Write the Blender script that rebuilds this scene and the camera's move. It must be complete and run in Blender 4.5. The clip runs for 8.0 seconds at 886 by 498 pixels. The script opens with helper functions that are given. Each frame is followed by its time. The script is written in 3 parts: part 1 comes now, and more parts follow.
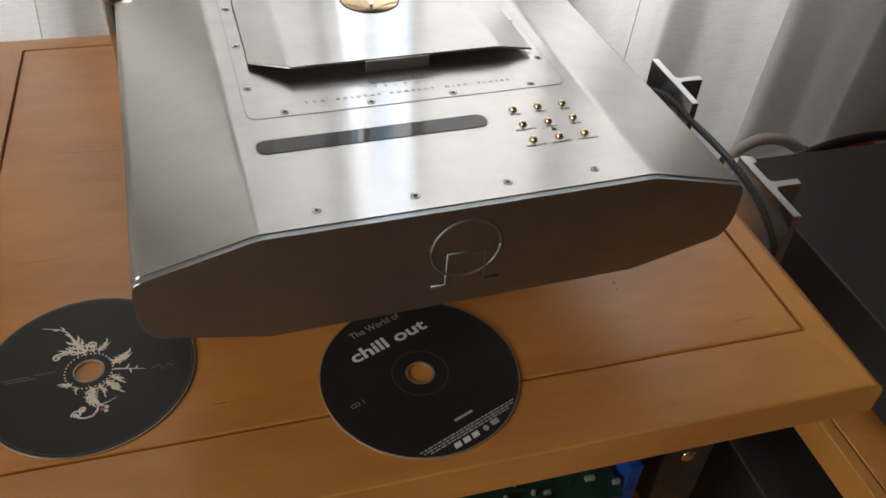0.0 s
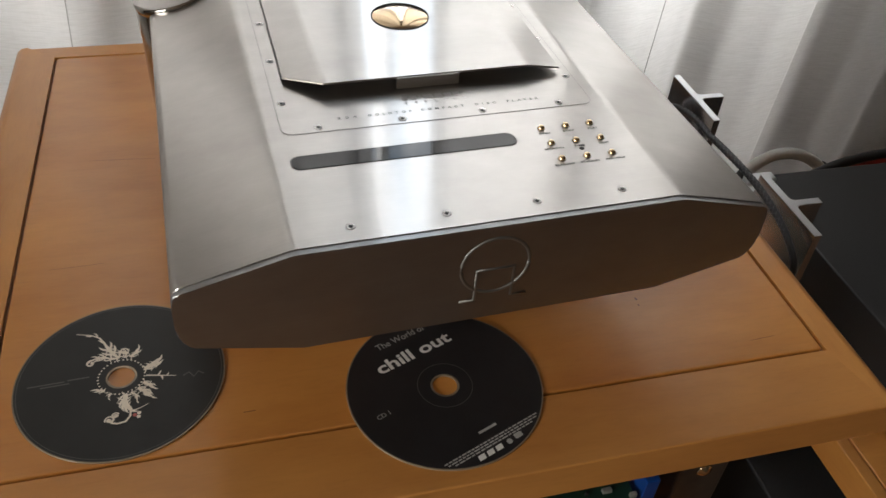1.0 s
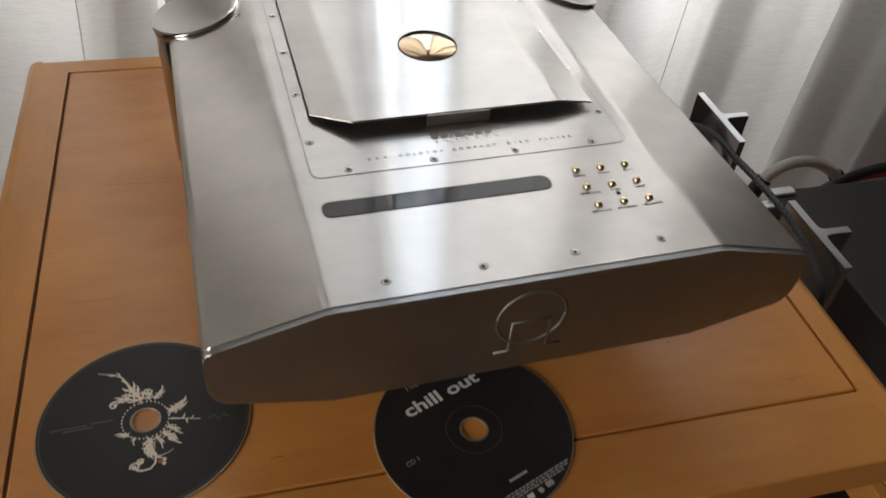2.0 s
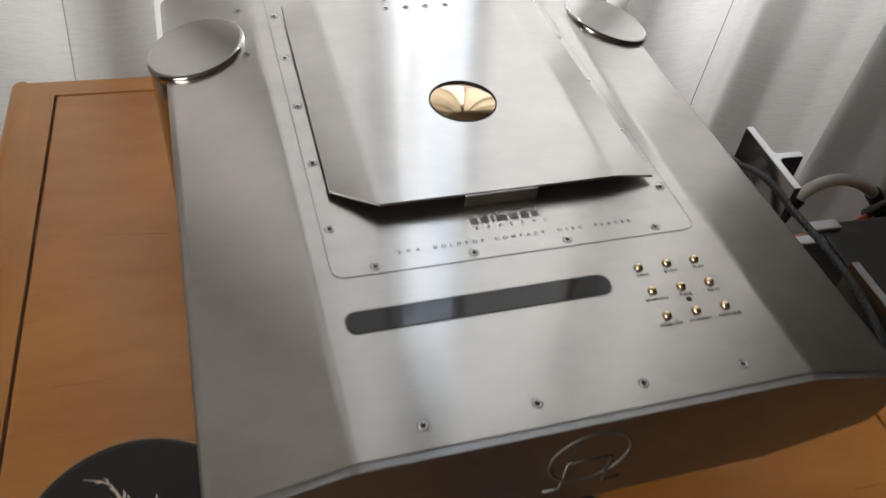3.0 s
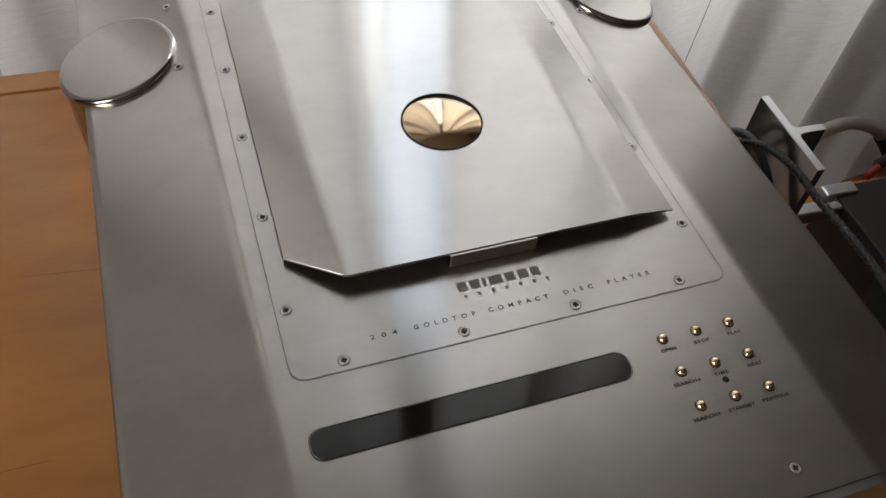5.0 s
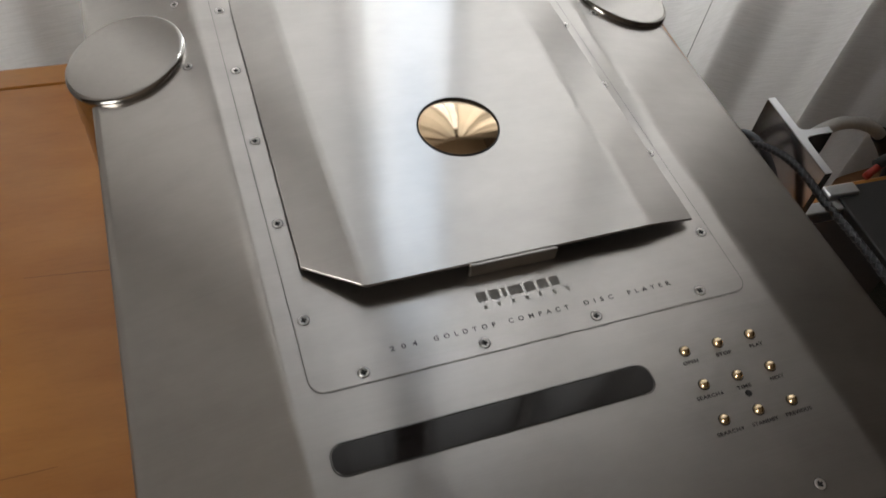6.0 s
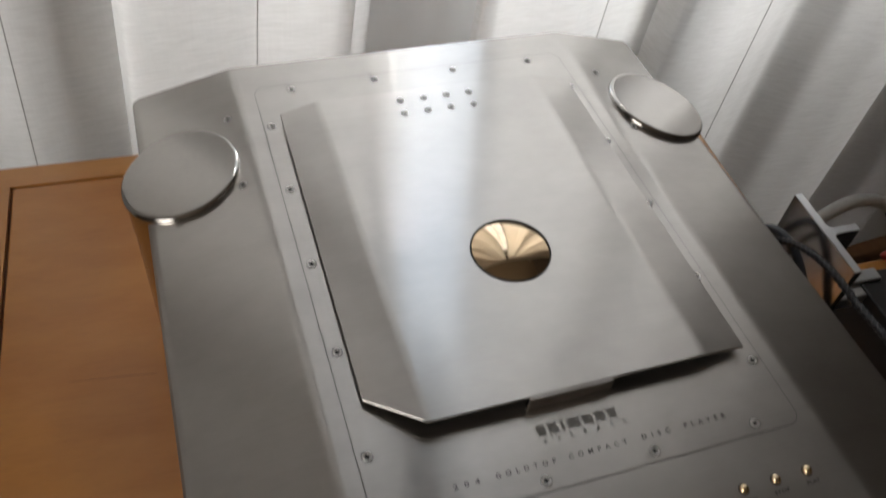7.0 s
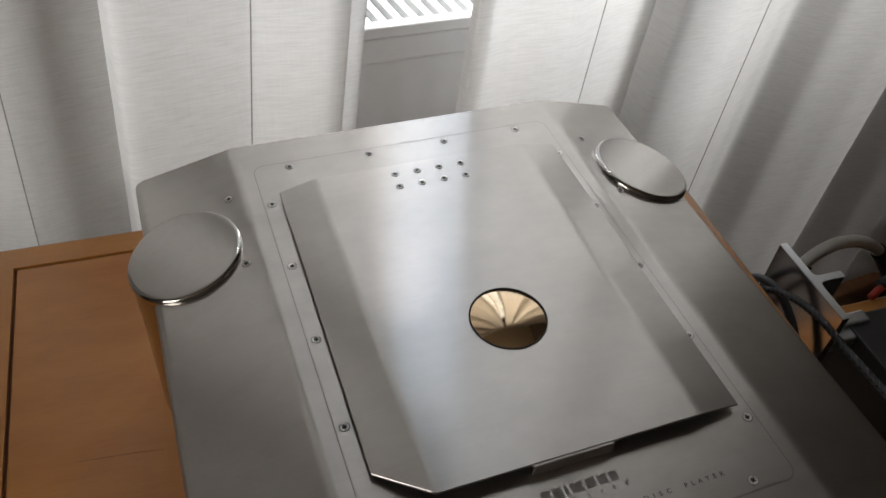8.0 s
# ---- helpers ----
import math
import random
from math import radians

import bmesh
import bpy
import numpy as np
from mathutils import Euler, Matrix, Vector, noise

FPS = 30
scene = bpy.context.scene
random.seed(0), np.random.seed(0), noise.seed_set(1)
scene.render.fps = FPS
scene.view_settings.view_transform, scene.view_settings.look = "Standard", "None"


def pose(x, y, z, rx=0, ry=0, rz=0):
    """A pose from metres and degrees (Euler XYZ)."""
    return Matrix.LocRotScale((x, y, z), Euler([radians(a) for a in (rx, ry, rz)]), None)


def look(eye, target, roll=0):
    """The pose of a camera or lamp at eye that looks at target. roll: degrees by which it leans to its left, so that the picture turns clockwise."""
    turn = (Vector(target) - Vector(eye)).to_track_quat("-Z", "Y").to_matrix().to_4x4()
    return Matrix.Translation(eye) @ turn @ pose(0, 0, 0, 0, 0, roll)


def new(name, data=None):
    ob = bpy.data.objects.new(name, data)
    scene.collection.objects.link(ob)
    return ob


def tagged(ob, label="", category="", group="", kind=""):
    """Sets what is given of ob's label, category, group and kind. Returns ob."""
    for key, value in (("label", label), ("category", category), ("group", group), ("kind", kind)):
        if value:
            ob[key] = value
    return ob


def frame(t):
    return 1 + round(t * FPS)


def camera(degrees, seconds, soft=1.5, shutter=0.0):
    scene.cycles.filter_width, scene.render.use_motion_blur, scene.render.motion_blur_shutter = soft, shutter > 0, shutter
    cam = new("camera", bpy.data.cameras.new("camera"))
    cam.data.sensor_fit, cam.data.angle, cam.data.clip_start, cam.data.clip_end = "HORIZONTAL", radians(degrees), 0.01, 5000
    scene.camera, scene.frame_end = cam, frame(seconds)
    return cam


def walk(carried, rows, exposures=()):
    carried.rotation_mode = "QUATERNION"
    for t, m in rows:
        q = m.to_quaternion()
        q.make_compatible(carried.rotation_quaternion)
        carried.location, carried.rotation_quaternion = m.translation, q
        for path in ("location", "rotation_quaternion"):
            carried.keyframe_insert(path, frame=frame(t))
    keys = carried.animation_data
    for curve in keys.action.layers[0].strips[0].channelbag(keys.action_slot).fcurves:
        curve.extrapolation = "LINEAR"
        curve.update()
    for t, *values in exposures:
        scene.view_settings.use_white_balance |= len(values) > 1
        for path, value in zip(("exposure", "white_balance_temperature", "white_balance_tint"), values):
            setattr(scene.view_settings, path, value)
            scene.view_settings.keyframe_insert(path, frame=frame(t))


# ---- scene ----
cam = camera(56.6, 8.0, shutter=0.5)
T = 0.60
WIN_X0, WIN_X1, WIN_Z0, WIN_Z1 = -0.10, 0.53, 0.66, 1.98
STREET = 2.6
HUB_SLOPE = 12.0
WINDOW_WATTS, ROOM_FILL_WATTS, SKY_STRENGTH = 740.0, 40.0, 0.06
EXPOSURES = [(0.0, 0.42), (1.2, 0.42), (2.5, 0.26), (4.5, 0.05), (6.5, -0.05), (7.2, -0.28), (8.0, -0.50)]
PATH = [
    (0, (-0.125, -0.294, 0.983), (0.407, 1.107, -0.341), 4.5),
    (0.5, (-0.129, -0.292, 0.988), (0.387, 1.126, -0.325), 4.6),
    (1, (-0.136, -0.293, 0.993), (0.374, 1.121, -0.325), 4.9),
    (1.2, (-0.141, -0.294, 0.997), (0.364, 1.117, -0.328), 4.8),
    (2.3, (-0.148, -0.231, 1.017), (0.363, 1.136, -0.35), 6.1),
    (2.5, (-0.15, -0.212, 1.02), (0.364, 1.14, -0.361), 6.6),
    (3, (-0.14, -0.158, 1.016), (0.359, 1.166, -0.397), 7.0),
    (3.5, (-0.123, -0.118, 1.015), (0.364, 1.167, -0.438), 6.3),
    (4, (-0.111, -0.099, 1.01), (0.367, 1.108, -0.512), 5.7),
    (4.5, (-0.107, -0.076, 1.013), (0.376, 1.082, -0.545), 5.8),
    (5.8, (-0.117, -0.051, 0.998), (0.418, 1.121, -0.532), 7.8),
    (6, (-0.119, -0.048, 1.008), (0.406, 1.086, -0.554), 8.1),
    (6.5, (-0.129, -0.035, 1.017), (0.405, 1.126, -0.522), 8.5),
    (7, (-0.138, -0.015, 1.034), (0.41, 1.197, -0.46), 8.2),
    (7.5, (-0.139, -0.005, 1.053), (0.441, 1.27, -0.375), 6.8),
    (8, (-0.143, -0.014, 1.052), (0.446, 1.272, -0.362), 6.2),
]
walk(cam, [(t, look(eye, target, roll)) for t, eye, target, roll in PATH], EXPOSURES)

# ---- world and light ----
world = bpy.data.worlds.new("sky")
scene.world = world
world.use_nodes = True
wn = world.node_tree
sky = wn.nodes.new("ShaderNodeTexSky")
sky.sky_type = 'NISHITA'
sky.sun_disc = False
sky.sun_elevation = radians(38)
sky.sun_rotation = radians(25)
wn.links.new(sky.outputs[0], wn.nodes["Background"].inputs[0])
wn.nodes["Background"].inputs[1].default_value = SKY_STRENGTH


def window_lamp(name, eye, target, sx, sz, watts, colour):
    lamp = new(name, bpy.data.lights.new(name, 'AREA'))
    lamp.data.shape, lamp.data.size, lamp.data.size_y = 'RECTANGLE', sx, sz
    lamp.data.energy, lamp.data.color = watts, colour
    lamp.matrix_world = look(eye, target)
    return lamp


window_lamp("sky_light", (0.25, 1.65, 4.1), (0.25, 0.6, 1.0), 3.2, 1.0, WINDOW_WATTS, (1.0, 0.965, 0.925))
window_lamp("sky_light_west", (-1.3, 3.0, 2.0), (0.25, 0.87, 1.4), 1.8, 2.6, WINDOW_WATTS * 0.24, (1.0, 0.965, 0.925))
window_lamp("sky_light_east", (2.9, 3.0, 2.0), (0.25, 0.87, 1.4), 1.6, 2.6, WINDOW_WATTS * 0.16, (1.0, 0.965, 0.925))
# Added fill lamp, out of view, to brighten the table and front.
window_lamp("room_fill_light", (-2.02, -0.95, 1.45), (0.0, -0.95, 1.25), 1.1, 1.3, ROOM_FILL_WATTS, (1.0, 0.95, 0.88))


# ---- materials ----
def material(name):
    m = bpy.data.materials.new(name)
    m.use_nodes = True
    return m, m.node_tree.nodes, m.node_tree.links, m.node_tree.nodes["Principled BSDF"]


def coords(nodes, links, scale, space="Object"):
    tc = nodes.new("ShaderNodeTexCoord")
    mp = nodes.new("ShaderNodeMapping")
    mp.inputs["Scale"].default_value = scale
    links.new(tc.outputs[space], mp.inputs[0])
    return mp.outputs[0]


def noise_tex(nodes, links, vec, scale, detail=4.0, rough=0.55):
    n = nodes.new("ShaderNodeTexNoise")
    n.inputs["Scale"].default_value, n.inputs["Detail"].default_value, n.inputs["Roughness"].default_value = scale, detail, rough
    links.new(vec, n.inputs["Vector"])
    return n.outputs["Fac"]


def ramp(nodes, links, fac, stops):
    r = nodes.new("ShaderNodeValToRGB")
    while len(r.color_ramp.elements) < len(stops):
        r.color_ramp.elements.new(0.5)
    for e, (p, c) in zip(r.color_ramp.elements, stops):
        e.position, e.color = p, (*c, 1.0)
    links.new(fac, r.inputs[0])
    return r.outputs[0]


def grey(lo, hi, a=0.3, b=0.7):
    return [(a, (lo,) * 3), (b, (hi,) * 3)]


def bump(nodes, links, bsdf, height, strength, distance):
    b = nodes.new("ShaderNodeBump")
    b.inputs["Strength"].default_value, b.inputs["Distance"].default_value = strength, distance
    links.new(height, b.inputs["Height"])
    links.new(b.outputs[0], bsdf.inputs["Normal"])


def multiply(nodes, links, a, b, fac=1.0):
    mix = nodes.new("ShaderNodeMix")
    mix.data_type, mix.blend_type = 'RGBA', 'MULTIPLY'
    mix.inputs["Factor"].default_value = fac
    links.new(a, mix.inputs[6])
    links.new(b, mix.inputs[7])
    return mix.outputs[2]


def brushed_steel(name, base, rough, aniso, grain_scale=(5, 2200, 2200), smear=0.03, haze=0.0, haze_rough=0.42):
    """Metal with fine grain; haze: the share of a second, broader gloss left by the brushing."""
    m, n, l, p = material(name)
    p.inputs["Metallic"].default_value = 1.0
    vec = coords(n, l, grain_scale)
    grain = noise_tex(n, l, vec, 1.0, 3.0, 0.6)
    wide = noise_tex(n, l, coords(n, l, (9, 14, 14)), 1.0, 5.0, 0.6)
    tint = multiply(n, l, ramp(n, l, grain, [(0.25, tuple(0.93 * c for c in base)), (0.75, base)]), ramp(n, l, wide, grey(0.94, 1.0)))
    l.new(tint, p.inputs["Base Color"])
    add = n.new("ShaderNodeMath")
    add.operation = 'MULTIPLY_ADD'
    add.inputs[1].default_value, add.inputs[2].default_value = smear, rough - smear / 2
    l.new(wide, add.inputs[0])
    l.new(add.outputs[0], p.inputs["Roughness"])
    tan = None
    if aniso > 0:
        p.inputs["Anisotropic"].default_value = aniso
        tan = n.new("ShaderNodeTangent")
        tan.direction_type = 'UV_MAP'
        l.new(tan.outputs[0], p.inputs["Tangent"])
    bump(n, l, p, grain, 0.006, 0.00003)
    if haze > 0:
        q = n.new("ShaderNodeBsdfPrincipled")
        q.inputs["Metallic"].default_value, q.inputs["Roughness"].default_value, q.inputs["Anisotropic"].default_value = 1.0, haze_rough, 0.5
        l.new(tint, q.inputs["Base Color"])
        l.new(tan.outputs[0], q.inputs["Tangent"])
        mix = n.new("ShaderNodeMixShader")
        l.new(ramp(n, l, wide, grey(haze * 0.85, haze * 1.15)), mix.inputs[0])
        l.new(p.outputs[0], mix.inputs[1])
        l.new(q.outputs[0], mix.inputs[2])
        l.new(mix.outputs[0], n["Material Output"].inputs[0])
    return m


def plain(name, colour, rough=0.5, metal=0.0, vary=0.15, scale=60.0, relief=0.0, coat=0.0, spec=0.5):
    m, n, l, p = material(name)
    p.inputs["Metallic"].default_value, p.inputs["Roughness"].default_value = metal, rough
    p.inputs["Coat Weight"].default_value, p.inputs["Coat Roughness"].default_value = coat, 0.15
    p.inputs["Specular IOR Level"].default_value = spec
    fac = noise_tex(n, l, coords(n, l, (1, 1, 1)), scale, 6.0, 0.65)
    l.new(ramp(n, l, fac, [(0.3, tuple(c * (1 - vary) for c in colour)), (0.7, tuple(min(1, c * (1 + vary)) for c in colour))]), p.inputs["Base Color"])
    if relief:
        bump(n, l, p, fac, 0.4, relief)
    return m


def wood(name, dark, light, along=0, rough=0.34):
    m, n, l, p = material(name)
    wide = [22.0, 22.0, 22.0]
    fine = [420.0, 420.0, 420.0]
    wide[along], fine[along] = 7.0, 60.0
    vec = coords(n, l, tuple(wide))
    broad = noise_tex(n, l, vec, 1.0, 5.0, 0.6)
    pores = noise_tex(n, l, coords(n, l, tuple(fine)), 1.0, 3.0, 0.7)
    cloud = noise_tex(n, l, coords(n, l, (4, 4, 4)), 1.0, 3.0, 0.5)
    col = ramp(n, l, broad, [(0.28, dark), (0.72, light)])
    col = multiply(n, l, col, ramp(n, l, pores, grey(0.93, 1.0, 0.28, 0.50)))
    col = multiply(n, l, col, ramp(n, l, cloud, grey(0.86, 1.0)))
    l.new(col, p.inputs["Base Color"])
    l.new(ramp(n, l, cloud, grey(rough - 0.05, rough + 0.08)), p.inputs["Roughness"])
    p.inputs["Coat Weight"].default_value, p.inputs["Coat Roughness"].default_value = 0.75, 0.27
    bump(n, l, p, pores, 0.12, 0.0003)
    return m


def fabric(name):
    m, n, l, p = material(name)
    out = n["Material Output"]
    p.inputs["Roughness"].default_value, p.inputs["Specular IOR Level"].default_value = 0.9, 0.1
    slub = noise_tex(n, l, coords(n, l, (45, 45, 700)), 1.0, 4.0, 0.7)
    weft = noise_tex(n, l, coords(n, l, (900, 900, 30)), 1.0, 2.0, 0.6)
    cloud = noise_tex(n, l, coords(n, l, (5, 5, 3)), 1.0, 3.0, 0.5)
    col = multiply(n, l, ramp(n, l, slub, [(0.25, (0.80, 0.80, 0.79)), (0.6, (0.93, 0.93, 0.925))]), ramp(n, l, weft, grey(0.97, 1.0)))
    col = multiply(n, l, col, ramp(n, l, cloud, grey(0.93, 1.0)))
    l.new(col, p.inputs["Base Color"])
    bump(n, l, p, slub, 0.35, 0.0006)
    tr = n.new("ShaderNodeBsdfTranslucent")
    l.new(col, tr.inputs["Color"])
    mix = n.new("ShaderNodeMixShader")
    mix.inputs[0].default_value = 0.56
    l.new(p.outputs[0], mix.inputs[1])
    l.new(tr.outputs[0], mix.inputs[2])
    l.new(mix.outputs[0], out.inputs[0])
    return m


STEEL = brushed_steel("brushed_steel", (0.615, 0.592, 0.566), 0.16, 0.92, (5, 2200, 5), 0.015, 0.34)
# Darker, cooler copy of STEEL: the front plate's shade is in its colour.
STEEL_FRONT_SHADED = brushed_steel("brushed_steel_front_shaded", (0.44, 0.45, 0.46), 0.26, 1.0, (5, 2200, 2200), 0.01, 0.34, 0.5)
EMBLEM = brushed_steel("satin_emblem_steel", (0.27, 0.27, 0.255), 0.55, 0.0, (300, 300, 300), 0.05)
STEEL_SMOOTH = brushed_steel("satin_steel", (0.50, 0.48, 0.455), 0.15, 0.0, (300, 300, 300), 0.05)
POLISHED = brushed_steel("polished_steel", (0.72, 0.71, 0.70), 0.09, 0.0, (200, 200, 200), 0.03)
BRASS = plain("polished_brass", (0.90, 0.70, 0.44), 0.13, 1.0, 0.04, 90)
BRASS_TURNED = plain("turned_brass", (0.86, 0.65, 0.42), 0.10, 1.0, 0.03, 90)
SCREW = plain("screw_steel", (0.66, 0.64, 0.62), 0.36, 1.0, 0.08, 900)
DARK = plain("dark_recess", (0.012, 0.012, 0.012), 0.6, 0.0, 0.3, 300)
GLASSY = plain("smoked_display", (0.012, 0.010, 0.010), 0.06, 0.0, 0.1, 40, spec=0.65)
INK = plain("etched_ink", (0.030, 0.029, 0.028), 0.6, 0.0, 0.2, 800)
MARK = plain("etched_mark", (0.21, 0.205, 0.198), 0.55, 0.0, 0.15, 800)
LINE = plain("scribed_line", (0.07, 0.068, 0.065), 0.5, 0.3, 0.1, 800)
ETCH = plain("etched_metal", (0.60, 0.58, 0.55), 0.42, 1.0, 0.1, 900)
WOOD = wood("beech_veneer", (0.47, 0.176, 0.035), (0.64, 0.284, 0.064), 0)
WOOD_Y = wood("beech_edging", (0.48, 0.192, 0.042), (0.64, 0.294, 0.072), 1)
WOOD_X = wood("beech_rail", (0.48, 0.192, 0.042), (0.64, 0.294, 0.072), 0)
GROOVE = plain("stained_groove", (0.16, 0.06, 0.018), 0.6, 0, 0.2, 90)
CD_BLACK = plain("printed_disc_black", (0.018, 0.017, 0.018), 0.38, 0.0, 0.2, 30, coat=0.0, spec=0.35)
CD_GREY = plain("printed_disc_charcoal", (0.017, 0.017, 0.016), 0.36, 0.0, 0.2, 20, coat=0.0, spec=0.45)
CD_RIM = plain("clear_rim", (0.36, 0.29, 0.21), 0.15, 0.4, 0.1, 60)
PRINT_WHITE = plain("white_print", (0.72, 0.72, 0.70), 0.5, 0, 0.08, 500)
PRINT_GREY = plain("grey_print", (0.40, 0.40, 0.39), 0.5, 0, 0.08, 500)
PRINT_DIM = plain("dim_print", (0.10, 0.098, 0.09), 0.5, 0, 0.1, 500)
PRINT_CREAM = plain("cream_print", (0.80, 0.73, 0.62), 0.4, 0.1, 0.08, 500)
LEAD = plain("blue_grey_jacket", (0.050, 0.060, 0.075), 0.35, 0, 0.1, 100)
PRINT_RED = plain("red_print", (0.5, 0.12, 0.10), 0.4, 0, 0.08, 500)
CURTAIN = fabric("linen_curtain")
SEAM = plain("seam_thread", (0.42, 0.41, 0.40), 0.9, 0, 0.2, 300)
RAD_WHITE = plain("radiator_enamel", (0.84, 0.86, 0.87), 0.35, 0, 0.03, 12)
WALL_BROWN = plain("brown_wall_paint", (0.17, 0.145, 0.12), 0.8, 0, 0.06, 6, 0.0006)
# Brown wall paint darkened for the unseen east side, so the steel reflects less.
WALL_SHADED = plain("shaded_wall_paint", (0.075, 0.060, 0.050), 0.8, 0, 0.08, 6, 0.0006)
CEIL = plain("ceiling_paint", (0.27, 0.225, 0.18), 0.9, 0, 0.03, 5)
FLOORM = wood("parquet", (0.17, 0.085, 0.04), (0.27, 0.14, 0.07), 1, 0.4)
BLACKBOX = plain("black_powder_coat", (0.020, 0.020, 0.021), 0.55, 0.0, 0.2, 500, 0.0002)
ALU = brushed_steel("anodised_aluminium", (0.74, 0.76, 0.79), 0.30, 0.0, (400, 400, 400), 0.05)
ALU_FACE = brushed_steel("extruded_aluminium", (0.60, 0.59, 0.58), 0.20, 0.0, (300, 300, 8), 0.05)
CABLE_WHITE = plain("white_cable_jacket", (0.62, 0.62, 0.60), 0.5, 0, 0.06, 200)
CABLE_BLACK = plain("black_rubber", (0.015, 0.015, 0.016), 0.5, 0, 0.2, 200)
BRAID = plain("woven_sleeve", (0.030, 0.034, 0.040), 0.45, 0, 0.5, 900)
BRAID_HI = plain("woven_sleeve_thread", (0.06, 0.065, 0.075), 0.4, 0, 0.3, 900)
RED = plain("red_plastic", (0.35, 0.03, 0.02), 0.4, 0, 0.1, 100)
PCB = plain("green_circuit_board", (0.007, 0.032, 0.020), 0.4, 0, 0.3, 120)
BLUE = plain("blue_panel", (0.005, 0.045, 0.22), 0.4, 0, 0.1, 60)
COMPONENT = plain("component_grey", (0.22, 0.23, 0.21), 0.4, 0.2, 0.2, 200)
SHEET_METAL = plain("dull_sheet_metal", (0.10, 0.085, 0.07), 0.45, 0.7, 0.2, 60)
PVC = plain("window_frame_white", (0.78, 0.78, 0.77), 0.4, 0, 0.03, 10)


# ---- mesh helpers ----
def mesh_of(name, bm, mat, smooth=False):
    me = bpy.data.meshes.new(name)
    bmesh.ops.recalc_face_normals(bm, faces=bm.faces)
    uv = bm.loops.layers.uv.new("grain")
    for f in bm.faces:
        f.smooth = smooth
        for lp in f.loops:
            c = lp.vert.co
            lp[uv].uv = (c.y + c.z, c.x)
    bm.to_mesh(me)
    bm.free()
    me.materials.append(mat)
    return me


def part(name, bm, mat, parent=None, label="", smooth=False, m=None):
    ob = new(name, mesh_of(name, bm, mat, smooth))
    if parent is not None:
        ob.parent = parent
    if m is not None:
        ob.matrix_basis = m
    if label:
        tagged(ob, label)
    return ob


def sharp(ob, degrees=35):
    """Creases past an angle; broad flat faces keep their own normals up to their rounded edges."""
    ob.data.set_sharp_from_angle(angle=radians(degrees))
    even = ob.modifiers.new("even_normals", 'WEIGHTED_NORMAL')
    even.keep_sharp, even.weight, even.thresh = True, 100, 0.0001
    return ob


def thing(name, m, label, category, group="", kind=""):
    ob = new(name)
    ob.empty_display_size = 0.02
    ob.matrix_basis = m
    return tagged(ob, label, category, group, kind)


def box(x0, x1, y0, y1, z0, z1, r=0.0, seg=2):
    bm = bmesh.new()
    bmesh.ops.create_cube(bm, size=1.0)
    for v in bm.verts:
        v.co = Vector(((x0 + x1) / 2 + v.co.x * (x1 - x0), (y0 + y1) / 2 + v.co.y * (y1 - y0), (z0 + z1) / 2 + v.co.z * (z1 - z0)))
    if r:
        bmesh.ops.bevel(bm, geom=list(bm.edges), offset=r, segments=seg, profile=0.5, affect='EDGES')
    return bm


def prism(outline, z0, z1, r=0.0, seg=2):
    """A plate from a plan outline, with rounded top edges."""
    bm = bmesh.new()
    lo = [bm.verts.new((x, y, z0)) for x, y in outline]
    hi = [bm.verts.new((x, y, z1)) for x, y in outline]
    n = len(outline)
    bm.faces.new(list(reversed(lo)))
    top = bm.faces.new(hi)
    for i in range(n):
        bm.faces.new((lo[i], lo[(i + 1) % n], hi[(i + 1) % n], hi[i]))
    if r:
        bmesh.ops.bevel(bm, geom=list(top.edges), offset=r, segments=seg, profile=0.5, affect='EDGES')
    return bm


def extrude_xz(outline, y0, y1, r=0.0, seg=2):
    """A bar along y from an outline in x and z."""
    bm = bmesh.new()
    a = [bm.verts.new((x, y0, z)) for x, z in outline]
    b = [bm.verts.new((x, y1, z)) for x, z in outline]
    n = len(outline)
    front, back = bm.faces.new(a), bm.faces.new(list(reversed(b)))
    for i in range(n):
        bm.faces.new((a[i], b[i], b[(i + 1) % n], a[(i + 1) % n]))
    if r:
        bmesh.ops.bevel(bm, geom=list(set(list(front.edges) + list(back.edges))), offset=r, segments=seg, profile=0.5, affect='EDGES')
    return bm


def lathe(profile, steps=48, cap=True):
    """Turned about z from (radius, height) pairs."""
    bm = bmesh.new()
    rings = []
    for r, z in profile:
        if r < 1e-6:
            rings.append([bm.verts.new((0, 0, z))])
        else:
            rings.append([bm.verts.new((r * math.cos(2 * math.pi * k / steps), r * math.sin(2 * math.pi * k / steps), z)) for k in range(steps)])
    for a, b in zip(rings, rings[1:]):
        for k in range(steps):
            j = (k + 1) % steps
            if len(a) == 1 and len(b) == 1:
                continue
            if len(a) == 1:
                bm.faces.new((a[0], b[k], b[j]))
            elif len(b) == 1:
                bm.faces.new((a[k], a[j], b[0]))
            else:
                bm.faces.new((a[k], a[j], b[j], b[k]))
    if cap:
        for ring in (rings[0], rings[-1]):
            if len(ring) > 1:
                bm.faces.new(ring)
    return bm


